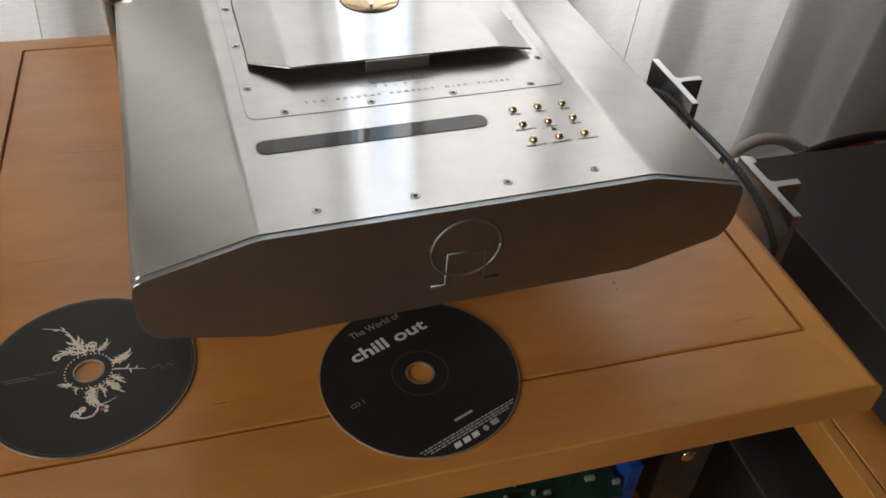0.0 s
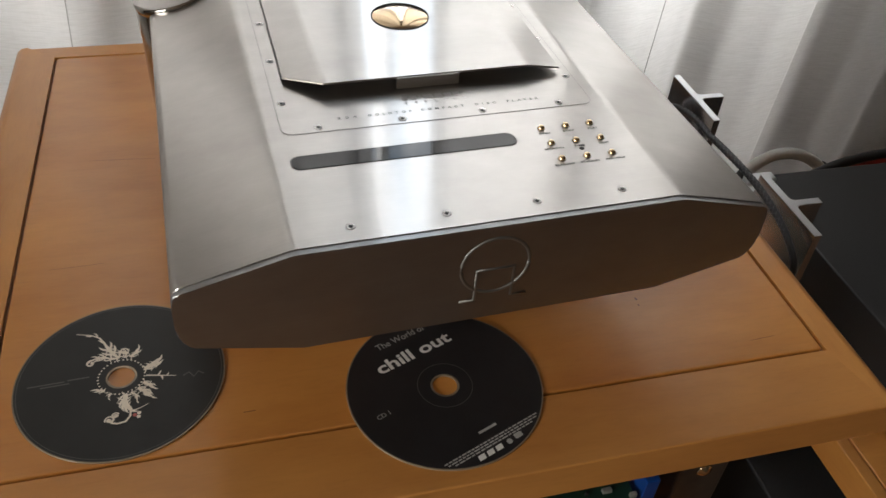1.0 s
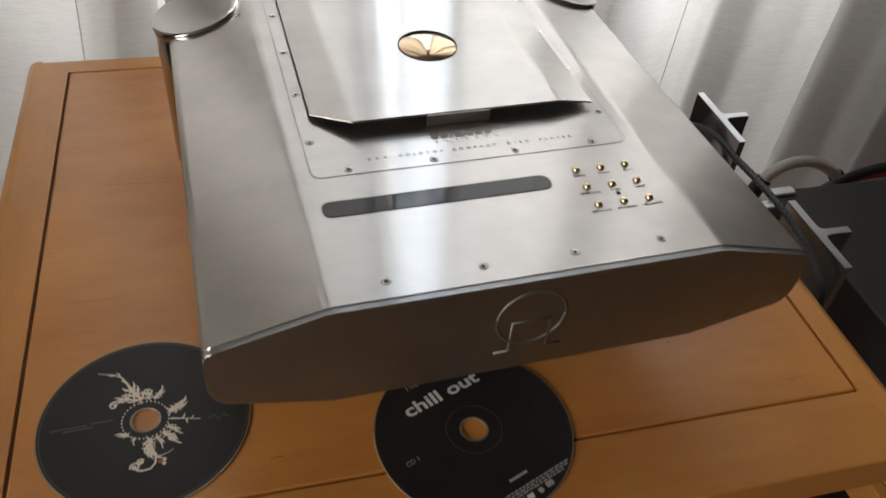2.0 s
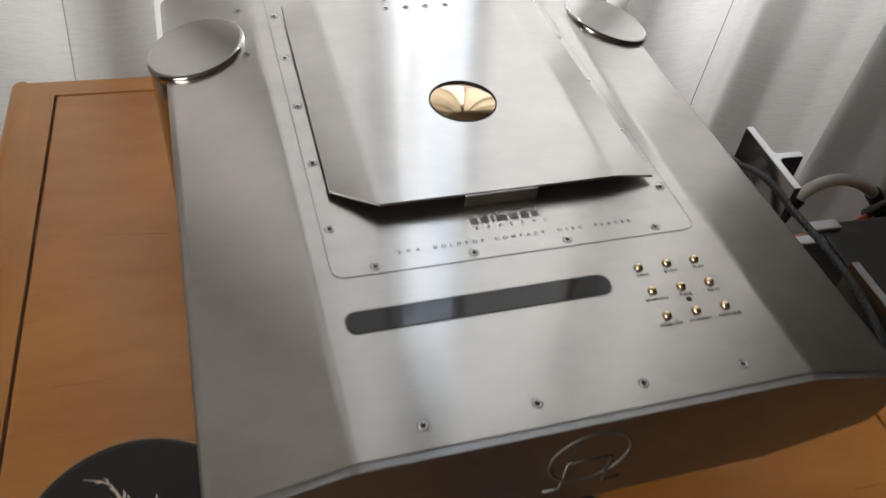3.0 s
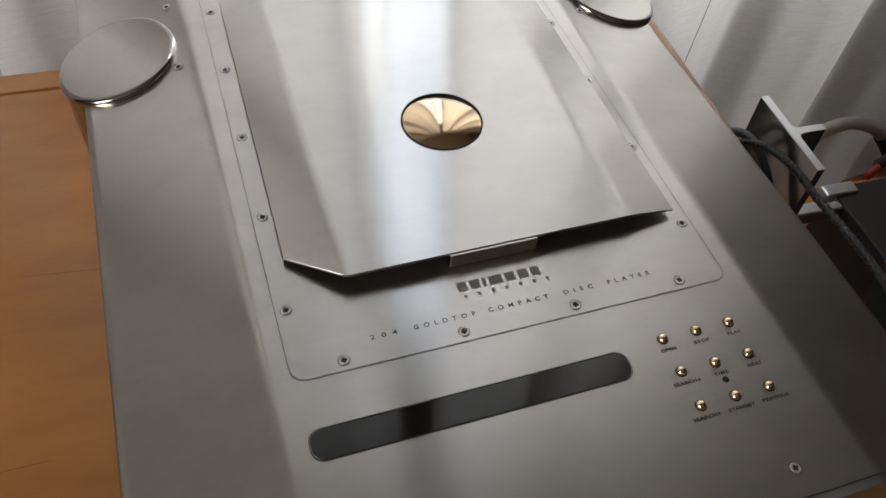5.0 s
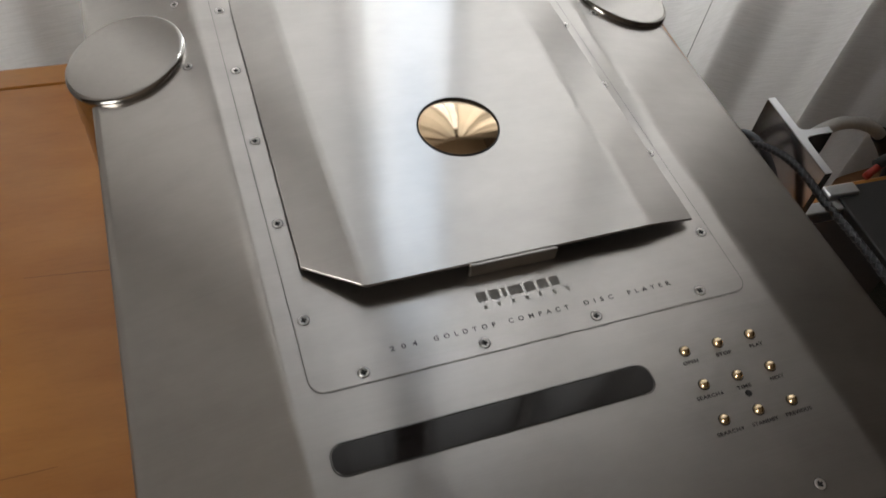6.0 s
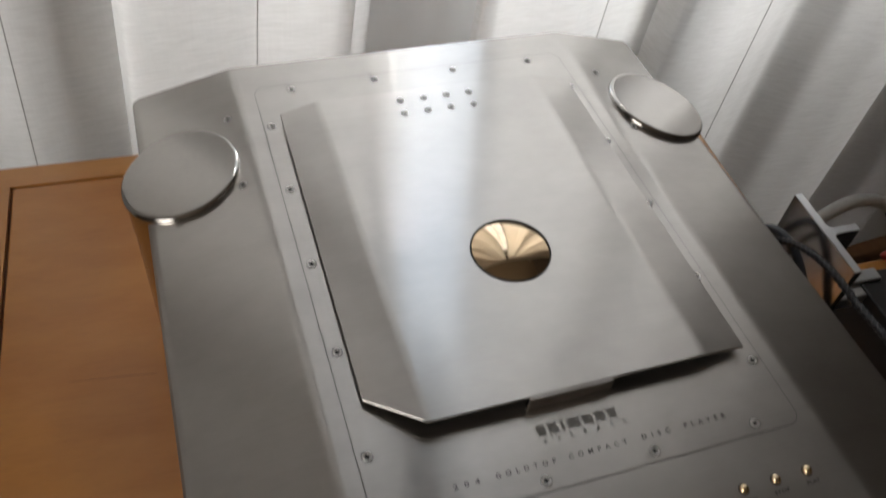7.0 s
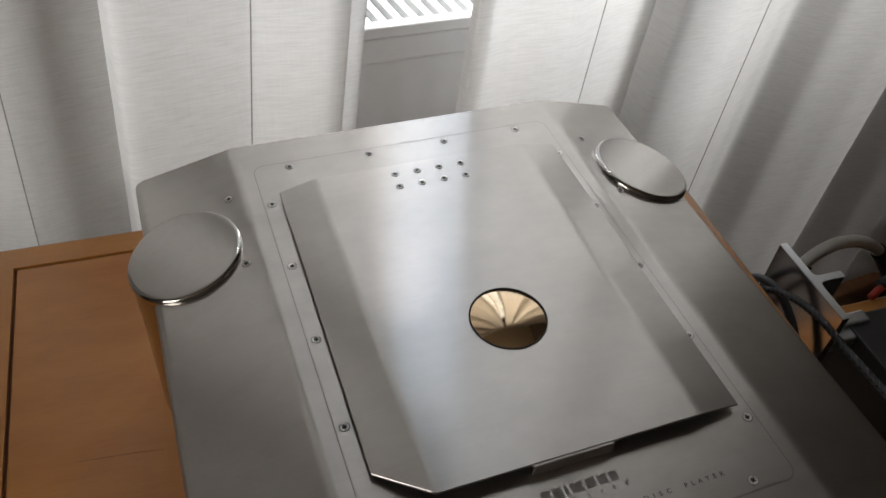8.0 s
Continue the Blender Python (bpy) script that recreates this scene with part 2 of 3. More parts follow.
def tube(points, radius, steps=10, taper=None):
    """A round bar along points."""
    bm = bmesh.new()
    pts = [Vector(p) for p in points]
    rings = []
    for i, p in enumerate(pts):
        d = (pts[min(i + 1, len(pts) - 1)] - pts[max(i - 1, 0)]).normalized()
        side = d.cross(Vector((0, 0, 1)))
        side = side.normalized() if side.length > 1e-4 else Vector((1, 0, 0))
        up = side.cross(d)
        r = radius * (taper(i / (len(pts) - 1)) if taper else 1.0)
        rings.append([bm.verts.new(p + r * (math.cos(2 * math.pi * k / steps) * side + math.sin(2 * math.pi * k / steps) * up)) for k in range(steps)])
    for a, b in zip(rings, rings[1:]):
        for k in range(steps):
            bm.faces.new((a[k], a[(k + 1) % steps], b[(k + 1) % steps], b[k]))
    bm.faces.new(rings[0])
    bm.faces.new(list(reversed(rings[-1])))
    return bm


def bezier(p0, p1, p2, p3, n=24):
    out = []
    for i in range(n + 1):
        t = i / n
        out.append(tuple((1 - t) ** 3 * Vector(p0) + 3 * t * (1 - t) ** 2 * Vector(p1) + 3 * t * t * (1 - t) * Vector(p2) + t ** 3 * Vector(p3)))
    return out


def rounded(x0, x1, y0, y1, r, n=6):
    out = []
    for cx, cy, a in ((x1 - r, y1 - r, 0), (x0 + r, y1 - r, 90), (x0 + r, y0 + r, 180), (x1 - r, y0 + r, 270)):
        for k in range(n + 1):
            b = radians(a + 90 * k / n)
            out.append((cx + r * math.cos(b), cy + r * math.sin(b)))
    return out


def flat_outline(outline, width, z):
    """A thin closed line of a width along an outline, lying at height z."""
    bm = bmesh.new()
    n = len(outline)
    ins, outs = [], []
    for i, (x, y) in enumerate(outline):
        px, py = outline[i - 1]
        qx, qy = outline[(i + 1) % n]
        d = Vector((qx - px, qy - py, 0)).normalized()
        nrm = Vector((-d.y, d.x, 0)) * width / 2
        ins.append(bm.verts.new(Vector((x, y, z)) + nrm))
        outs.append(bm.verts.new(Vector((x, y, z)) - nrm))
    for i in range(n):
        bm.faces.new((ins[i], ins[(i + 1) % n], outs[(i + 1) % n], outs[i]))
    return bm


def ribbon(points, width, z, taper=None):
    """A flat stroke at height z along (x, y) points."""
    bm = bmesh.new()
    pts = [Vector((x, y, z)) for x, y in points]
    rows = []
    for i, p in enumerate(pts):
        d = (pts[min(i + 1, len(pts) - 1)] - pts[max(i - 1, 0)]).normalized()
        w = width / 2 * (taper(i / (len(pts) - 1)) if taper else 1)
        nrm = Vector((-d.y, d.x, 0)) * max(w, 1e-5)
        rows.append((bm.verts.new(p + nrm), bm.verts.new(p - nrm)))
    for a, b in zip(rows, rows[1:]):
        bm.faces.new((a[0], b[0], b[1], a[1]))
    return bm


def merge(into, bm):
    me = bpy.data.meshes.new("tmp")
    bm.to_mesh(me)
    bm.free()
    into.from_mesh(me)
    bpy.data.meshes.remove(me)


def text(name, words, size, at, mat, parent, angle=0.0, spacing=1.0, fit=None, depth=0.00004, centre=True, stretch=1.0, bold=0.0, shear=0.0):
    """Lettering in the built-in font as a thin mesh; fit: the width in metres that it takes up."""
    cu = bpy.data.curves.new(name, 'FONT')
    cu.body, cu.size, cu.space_character, cu.extrude, cu.shear = words, size, spacing, depth, shear
    cu.offset = bold
    cu.resolution_u = 3
    if centre:
        cu.align_x = 'CENTER'
    tmp = bpy.data.objects.new(name, cu)
    scene.collection.objects.link(tmp)
    dg = bpy.context.evaluated_depsgraph_get()
    me = bpy.data.meshes.new_from_object(tmp.evaluated_get(dg))
    bpy.data.objects.remove(tmp)
    bpy.data.curves.remove(cu)
    xs = [v.co.x for v in me.vertices]
    k = fit / (max(xs) - min(xs)) if fit else stretch
    off = (max(xs) + min(xs)) / 2 if centre else min(xs)
    for v in me.vertices:
        v.co.x = (v.co.x - off) * k
    me.materials.clear()
    me.materials.append(mat)
    ob = new(name, me)
    ob.parent = parent
    ob.matrix_basis = pose(*at, 0, 0, angle)
    return ob


# ---- room ----
def slab(name, bm, mat, label, category="wall"):
    return tagged(part(name, bm, mat), label, category, kind="structure")


slab("floor", box(-2.1, 1.7, -2.7, 1.0, -0.10, 0.0), FLOORM, "dark brown wooden parquet floor", "floor")
slab("ceiling", box(-2.1, 1.7, -2.7, 1.0, 2.5, 2.6), CEIL, "plain beige-brown painted ceiling", "ceiling")
# Out of view; its dark colour stands in for shade mirrored in the steel.
slab("wall_east", box(1.6, 1.7, -2.7, 0.85, 0.0, 2.5), WALL_SHADED, "unseen brown wall, darkened to dim the steel's reflections")


def wall_with_window(name, along_x, lo, hi, at, thick, w0, w1, z0, z1, mat, label):
    bm = bmesh.new()
    for a, b, c, d in ((lo, w0, 0, 2.5), (w1, hi, 0, 2.5), (w0, w1, 0, z0), (w0, w1, z1, 2.5)):
        merge(bm, box(a, b, at, at + thick, c, d) if along_x else box(at, at + thick, a, b, c, d))
    return slab(name, bm, mat, label)


wall_with_window("wall_north", True, -2.1, 1.7, 0.85, 0.08, WIN_X0, WIN_X1, WIN_Z0, WIN_Z1, WALL_BROWN, "brown plaster wall with a window opening behind curtains")
# The west opening is added, unseen, to let the fill lamp in.
wall_with_window("wall_west", False, -2.7, 0.85, -2.0, 0.1, -1.5, -0.4, 0.80, 2.10, WALL_BROWN, "light brown plaster wall with an added, unseen opening for fill light")
slab("wall_south", box(-2.1, 1.7, -2.8, -2.7, 0.0, 2.5), WALL_BROWN, "light brown painted plaster wall")


def window(name, m, w, h, bars, t=0.06, b=0.06):
    """A casement frame of width t, with upright bars of width b at the given places."""
    ob = thing(name, m, "white framed window, its daylight given by lamps outside", "window", kind="structure")
    bm = bmesh.new()
    for a in ((0, t, 0, h), (w - t, w, 0, h), (t, w - t, 0, t), (t, w - t, h - t, h)):
        merge(bm, box(a[0], a[1], 0, 0.06, a[2], a[3], 0.004))
    part("window_frame", bm, PVC, ob)
    for x in bars:
        part("glazing_bar", box(x - b / 2, x + b / 2, 0.01, 0.05, t, h - t, 0.003), PVC, ob)
    part("window_sill", box(0.0, w, -0.045, 0.06, -0.02, -0.002, 0.003), PVC, ob)
    return ob


window("window_1", pose(WIN_X0, 0.865, WIN_Z0), WIN_X1 - WIN_X0, WIN_Z1 - WIN_Z0, (0.162 - WIN_X0,), 0.06, 0.014)
# Added frame round the fill lamp's opening; no known window stands here.
window("fill_window", pose(-1.92, -1.5, 0.80, 0, 0, 90), 1.1, 1.30, (0.55,))


# ---- the street outside, far behind the window ----
bm = bmesh.new()
quad = [bm.verts.new(v) for v in ((-9, 9.0, -2.0), (9, 9.0, -2.0), (9, 9.0, 24.0), (-9, 9.0, 24.0))]
bm.faces.new(quad)
glow, gn, gl, gp = material("hazy_street")
haze = noise_tex(gn, gl, coords(gn, gl, (0.5, 0.5, 0.35)), 1.0, 2.0, 0.4)
twigs = noise_tex(gn, gl, coords(gn, gl, (2.6, 2.6, 1.3)), 1.0, 6.0, 0.75)
gl.new(multiply(gn, gl, ramp(gn, gl, haze, [(0.35, (0.72, 0.81, 0.92)), (0.65, (0.94, 0.97, 1.0))]), ramp(gn, gl, twigs, [(0.40, (0.30, 0.38, 0.46)), (0.56, (1.0, 1.0, 1.0))])), gp.inputs["Emission Color"])
gp.inputs["Emission Strength"].default_value = STREET
gp.inputs["Base Color"].default_value = (0.3, 0.3, 0.3, 1)
tagged(part("backdrop", bm, glow), "pale hazy daylight distance outside the window", "backdrop", kind="structure")


# ---- radiator behind the curtains ----
def radiator():
    ob = thing("radiator", pose(0, 0, 0), "white enamelled panel radiator with a slotted top grille", "radiator")
    x0, x1, zt = -0.50, 0.34, 0.628
    bm = bmesh.new()
    n, pitch = 20, (x1 - x0) / 20
    pts = []
    for k in range(n):
        a = x0 + k * pitch
        pts += [(a, 0.6905), (a + 0.15 * pitch, 0.6901), (a + 0.35 * pitch, 0.6890), (a + 0.5 * pitch, 0.6886), (a + 0.65 * pitch, 0.6890), (a + 0.85 * pitch, 0.6901)]
    pts.append((x1, 0.6905))
    lo = [bm.verts.new((x, y, 0.12)) for x, y in pts]
    hi = [bm.verts.new((x, y, zt - 0.044)) for x, y in pts]
    for i in range(len(pts) - 1):
        bm.faces.new((lo[i], lo[i + 1], hi[i + 1], hi[i]))
    bk = [bm.verts.new(v) for v in ((x0, 0.70, 0.12), (x1, 0.70, 0.12), (x1, 0.70, zt - 0.044), (x0, 0.70, zt - 0.044))]
    bm.faces.new(bk)
    part("front_panel", bm, RAD_WHITE, ob, "", True)
    part("top_rail", box(x0, x1, 0.684, 0.700, zt - 0.047, zt - 0.016, 0.004, 3), RAD_WHITE, ob)
    part("wall_bracket", box(-0.3, -0.26, 0.785, 0.851, 0.2, 0.56), RAD_WHITE, ob)
    part("wall_bracket", box(0.20, 0.24, 0.785, 0.851, 0.2, 0.56), RAD_WHITE, ob)
    part("back_panel", box(x0, x1, 0.765, 0.785, 0.12, zt - 0.01, 0.003), RAD_WHITE, ob)
    part("end_panel", box(x0 - 0.002, x0 + 0.010, 0.70, 0.765, 0.14, zt - 0.01, 0.002), RAD_WHITE, ob)
    part("end_panel", box(x1 - 0.010, x1 + 0.002, 0.70, 0.765, 0.14, zt - 0.01, 0.002), RAD_WHITE, ob)
    grille = part("grille", box(x0, x1, 0.678, 0.691, zt - 0.014, zt, 0.003, 3), RAD_WHITE, ob)
    part("grille_rail", box(x0, x1, 0.766, 0.788, zt - 0.014, zt, 0.003, 3), RAD_WHITE, grille)
    proto = None
    k = 0
    x = x0 + 0.006
    while x < x1 - 0.01:
        if proto is None:
            proto = mesh_of("slat", prism([(0, 0.690), (0.0085, 0.690), (0.0085 - 0.012, 0.768), (-0.012, 0.768)], zt - 0.010, zt - 0.001, 0.0006, 1), RAD_WHITE)
        s = new("slat", proto)
        s.parent = grille
        s.matrix_basis = pose(x, 0, 0)
        x += 0.0165
    part("convector", box(x0 + 0.02, x1 - 0.02, 0.715, 0.75, 0.16, zt - 0.06), SEAM, ob)
    return ob


radiator()


# ---- curtains ----
def curtain(name, folds, z0, z1, label, seams, lean):
    """A hanging cloth whose plan runs along the given folds, with slack and uneven hang."""
    ob = thing(name, pose(0, 0, 0), label, "curtain")
    pts = [Vector((x, y)) for x, y in folds]
    path = []
    for i in range(len(pts) - 1):
        b, c = pts[i], pts[i + 1]
        for k in range(10):
            t = k / 10
            path.append(b.lerp(c, 0.65 * t + 0.35 * t * t * (3 - 2 * t)))
    path.append(pts[-1])
    # soften the fold edges
    for _ in range(4):
        path = [path[0]] + [(path[i - 1] + 2 * path[i] + path[i + 1]) / 4 for i in range(1, len(path) - 1)] + [path[-1]]
    bm = bmesh.new()
    rows = []
    nz = 36
    for j in range(nz + 1):
        z = z0 + (z1 - z0) * j / nz
        row = []
        for i, p in enumerate(path):
            w = noise.noise(Vector((p.x * 3.0, z * 1.1, 3.7))) * 0.006 + noise.noise(Vector((p.x * 14, z * 2.5, 9.1))) * 0.0018
            row.append(bm.verts.new((p.x + 0.5 * w + lean * (z - 0.65), p.y + w, z)))
        rows.append(row)
    for a, b in zip(rows, rows[1:]):
        for i in range(len(path) - 1):
            bm.faces.new((a[i], a[i + 1], b[i + 1], b[i]))
    cloth = part("cloth", bm, CURTAIN, ob, smooth=True)
    for sx in seams:
        i = min(range(len(path)), key=lambda k: abs(path[k].x - sx))
        line = [tuple(rows_co) for rows_co in [(cloth.data.vertices[j * len(path) + i].co + Vector((0, -0.0012, 0))) for j in range(nz + 1)]]
        part("seam", tube(line, 0.0005, 5), SEAM, ob)
    return ob


curtain("curtain", [(-1.45, 0.60), (-1.30, 0.56), (-1.18, 0.61), (-1.05, 0.565), (-0.95, 0.60), (-0.80, 0.56), (-0.72, 0.61), (-0.60, 0.57), (-0.47, 0.565),
                    (-0.43, 0.61), (-0.34, 0.60), (-0.247, 0.575), (-0.205, 0.582), (-0.169, 0.588), (-0.208, 0.600), (-0.172, 0.606), (-0.167, 0.560), (-0.10, 0.566), (-0.065, 0.570), (-0.03, 0.562), (0.012, 0.556),
                    (0.014, 0.578), (0.0330, 0.582), (0.0340, 0.588)], 0.03, 2.42, "off-white linen curtain hanging in loose vertical folds", (-0.247, -0.065), 0.08)
curtain("curtain", [(0.136, 0.572), (0.123, 0.568), (0.125, 0.556), (0.17, 0.562), (0.228, 0.560), (0.262, 0.576), (0.302, 0.588), (0.334, 0.592), (0.304, 0.602), (0.335, 0.606), (0.340, 0.560), (0.40, 0.556),
                    (0.451, 0.570), (0.49, 0.59), (0.52, 0.600), (0.56, 0.57), (0.63, 0.560), (0.69, 0.570), (0.70, 0.585), (0.708, 0.612), (0.76, 0.622), (0.82, 0.60), (0.90, 0.605), (0.95, 0.64),
                    (1.05, 0.65), (1.12, 0.61), (1.25, 0.62), (1.30, 0.65), (1.45, 0.64)], 0.03, 2.42, "off-white linen curtain in deep folds, shaded towards the wall", (0.262, 0.451), 0.05)
rod = thing("curtain_rail", pose(0, 0, 2.425), "white metal curtain rail under the ceiling", "curtain rail")
part("rail", box(-1.5, 1.5, 0.57, 0.60, 0.0, 0.075, 0.003), PVC, rod)


# ---- table ----
def table_top(ob, x0, x1, y0, y1, z, fx, fx2, fr, fb, thick=0.028, over=0.012):
    """Veneered panel in a solid frame, with a groove between."""
    gx0, gx1, gy0, gy1 = x0 + fx, x1 - fx2, y0 + fr, y1 - fb
    g = 0.0022
    part("panel", box(gx0 + g, gx1 - g, gy0 + g, gy1 - g, z - thick, z, 0.0012, 2), WOOD, ob)
    part("groove", box(gx0 - 0.002, gx1 + 0.002, gy0 - 0.002, gy1 + 0.002, z - thick + 0.001, z - 0.0032), GROOVE, ob)

    def edged(outline, outer, soft=0.004):
        """A frame piece with its outer upper edge rounded over."""
        bm = prism(outline, z - thick, z)
        es = []
        for e in bm.edges:
            a, b = e.verts
            if min(a.co.z, b.co.z) > z - 1e-6 and all(outer(v.co) for v in e.verts):
                es.append(e)
        bmesh.ops.bevel(bm, geom=es, offset=soft, segments=4, profile=0.5, affect='EDGES')
        return bm

    sharp(part("front_rail", edged([(x0 + over, y0), (x1 - over, y0), (gx1, gy0), (gx0, gy0)], lambda c: c.y < y0 + 1e-5, 0.0014), WOOD_X, ob, smooth=True))
    sharp(part("back_rail", edged([(gx0, gy1), (gx1, gy1), (x1 - over, y1), (x0 + over, y1)], lambda c: c.y > y1 - 1e-5), WOOD_X, ob, smooth=True))
    sharp(part("side_rail", edged([(x0, y0), (x0 + over, y0), (gx0, gy0), (gx0, gy1), (x0 + over, y1), (x0, y1)], lambda c: c.x < x0 + 1e-5, over * 0.9), WOOD_Y, ob, smooth=True))
    sharp(part("side_rail", edged([(gx1, gy0), (x1 - over, y0), (x1, y0), (x1, y1), (x1 - over, y1), (gx1, gy1)], lambda c: c.x > x1 - 1e-5, over * 0.9), WOOD_Y, ob, smooth=True))


TABLE = pose(0, 0, 0, 0, 0, -2.5)
tab = thing("rack_table", TABLE, "honey-coloured beech rack table with a grooved frame, CD player on top", "table")
table_top(tab, -0.318, 0.2625, -0.063, 0.474, T, 0.0375, 0.0250, 0.050, 0.022)
for lx, ly in ((-0.27, 0.055), (0.236, 0.055), (-0.27, 0.42), (0.236, 0.42)):
    leg = part("leg", box(lx - 0.024, lx + 0.024, ly - 0.02, ly + 0.02, 0.0, T - 0.026, 0.003), SHEET_METAL, tab, "dark metal leg with a brass fixing")
    part("fixing", lathe([(0, 0.004), (0.003, 0.0035), (0.006, 0.001), (0.008, 0)], 20), BRASS, leg, "brass screw fixing", True, pose(lx, ly - 0.0202, 0.390, 90))
part("lower_shelf", box(-0.29, 0.25, 0.0, 0.44, 0.30, 0.318, 0.002), WOOD, tab)


for pts, w in (([(-0.240, 0.279), (-0.206, 0.2765), (-0.190, 0.2745)], 0.0004), ([(0.1295, 0.0565), (0.1300, 0.0540)], 0.0022), ([(0.1290, 0.0500), (0.1293, 0.0485)], 0.0016),
               ([(0.190, 0.0045), (0.200, 0.0050), (0.209, 0.0055)], 0.0004), ([(-0.139, 0.0100), (-0.132, 0.0102)], 0.0010), ([(-0.258, 0.154), (-0.236, 0.1545), (-0.222, 0.1550)], 0.0003)):
    part("scratch", ribbon(pts, w, T + 0.00015, lambda t: 0.4 + 0.6 * math.sin(math.pi * (0.1 + 0.8 * t))), GROOVE, tab)


# ---- CD player ----
ZT = 0.731
HALF = [(0.1022, 0.0), (0.1040, -0.00012), (0.1060, -0.00045), (0.1078, -0.00085), (0.1590, -0.01410), (0.1605, -0.01460), (0.1620, -0.01560), (0.1631, -0.01750), (0.1637, -0.0220),
        (0.1640, -0.036), (0.1634, -0.0420), (0.1615, -0.0470), (0.1590, -0.0505), (0.1560, -0.0525), (0.1030, -0.0655)]
BODY = [(x, z) for x, z in HALF] + [(-x, z) for x, z in reversed(HALF)]


def screw_mesh():
    bm = lathe([(0.0, -0.0002), (0.0009, -0.0001), (0.0013, 0.0002), (0.0019, 0.0003), (0.00215, 0.0002), (0.0022, -0.0002)], 20, False)
    return mesh_of("screw", bm, SCREW, True)


def screw_ring():
    return mesh_of("washer", flat_outline([(0.00236 * math.cos(2 * math.pi * k / 20), 0.00236 * math.sin(2 * math.pi * k / 20)) for k in range(20)], 0.00028, 0.00006), INK)


def socket_mesh():
    bm = bmesh.new()
    merge(bm, box(-0.0012, 0.0012, -0.00036, 0.00036, -0.001, 0.00036))
    merge(bm, box(-0.00036, 0.00036, -0.0012, 0.0012, -0.001, 0.00037))
    return mesh_of("recess", bm, DARK)


def cd_player():
    ob = thing("cd_player", pose(0, 0, ZT), "brushed stainless steel CD player with brass buttons", "CD player")
    shell = sharp(part("body", extrude_xz(BODY, 0.0030, 0.3945, 0.0010, 2), STEEL, ob, smooth=True), 18)
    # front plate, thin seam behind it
    front = sharp(part("front_panel", extrude_xz([(x * 1.0, z - 0.0006) for x, z in BODY], -0.0008, 0.0029, 0.0007, 3), STEEL_FRONT_SHADED, ob, "brushed steel front plate, shade put into its colour, with an embossed emblem", True), 18)
    # emblem: a horseshoe ring with an angular arch inside, embossed
    bm = bmesh.new()
    ring = []
    for k in range(49):
        a = radians(360 * k / 48)
        ring.append((-0.0005 + 0.0190 * math.cos(a), -0.0003, -0.0275 + 0.0188 * math.sin(a)))
    merge(bm, tube(ring, 0.0012, 8))
    arch = [(-0.0190, -0.0510), (-0.0105, -0.0510), (-0.0105, -0.0300), (0.0105, -0.0300), (0.0105, -0.0510), (0.0190, -0.0510)]
    merge(bm, tube([(x, -0.0003, z) for x, z in arch], 0.0012, 8))
    part("emblem", bm, EMBLEM, front, "embossed ring and arch emblem", True)
    # access panel line
    seam = part("access_panel", prism(rounded(-0.0952, 0.0952, 0.0992, 0.3725, 0.006), -0.001, 0.00018), STEEL, ob, "flush steel access panel edged by a fine line")
    part("seam_line", flat_outline(rounded(-0.0957, 0.0957, 0.0987, 0.3730, 0.0065), 0.00032, 0.00012), LINE, seam)
    sm, rm, wm = screw_mesh(), socket_mesh(), screw_ring()

    def screw(x, y, z, tilt=0.0, turn=0.0):
        s = new("screw", sm)
        s.parent = ob
        s.matrix_basis = pose(x, y, z, 0, tilt, 0) @ pose(0, 0, 0, 0, 0, turn)
        for nm, me in (("recess", rm), ("washer", wm)):
            r = new(nm, me)
            r.parent = s
    rnd = random.Random(4)
    xs = (-0.0745, -0.0250, 0.0245, 0.0740)
    for x in xs:
        screw(x, 0.0138, 0.0001, 0, rnd.uniform(0, 90))
        screw(x, 0.1035, 0.0003, 0, rnd.uniform(0, 90))
        screw(x, 0.3680, 0.0003, 0, rnd.uniform(0, 90))
    for y in (0.1325, 0.1840, 0.2360, 0.2875, 0.3380):
        screw(-0.0912, y, 0.0003, 0, rnd.uniform(0, 90))
        screw(0.0912, y, 0.0003, 0, rnd.uniform(0, 90))
    slope = math.degrees(math.atan2(0.0145, 0.0555))
    for y in (0.2985, 0.3515):
        screw(-0.1135, y, -0.0021, -slope, rnd.uniform(0, 90))
        screw(0.1150, y, -0.0025, slope, rnd.uniform(0, 90))
    # display window
    disp = part("display_window", prism(rounded(-0.0945, 0.0335, 0.0655, 0.0775, 0.0048), -0.002, 0.00022, 0.0001, 1), GLASSY, ob, "dark smoked glass display strip with rounded ends")
    part("bezel_line", flat_outline(rounded(-0.0949, 0.0339, 0.0651, 0.0779, 0.0050), 0.0005, 0.00012), INK, disp)
    # buttons
    words = (("OPEN", "STOP", "PLAY"), ("SEARCH\u25b2", "TIME", "NEXT"), ("SEARCH\u25bc", "STANDBY", "PREVIOUS"))
    dome = mesh_of("button", lathe([(0.0021, -0.001), (0.0021, 0.0004), (0.0020, 0.0010), (0.0016, 0.0017), (0.0010, 0.0021), (0.0005, 0.00225), (0.0, 0.0023)], 28, False), BRASS, True)
    well = mesh_of("collar", flat_outline([(0.00225 * math.cos(2 * math.pi * k / 28), 0.00225 * math.sin(2 * math.pi * k / 28)) for k in range(28)], 0.0004, 0.00007), DARK)
    widths = (("0.0068", "0.0072", "0.0062"), ("0.0120", "0.0064", "0.0064"), ("0.0120", "0.0118", "0.0118"))
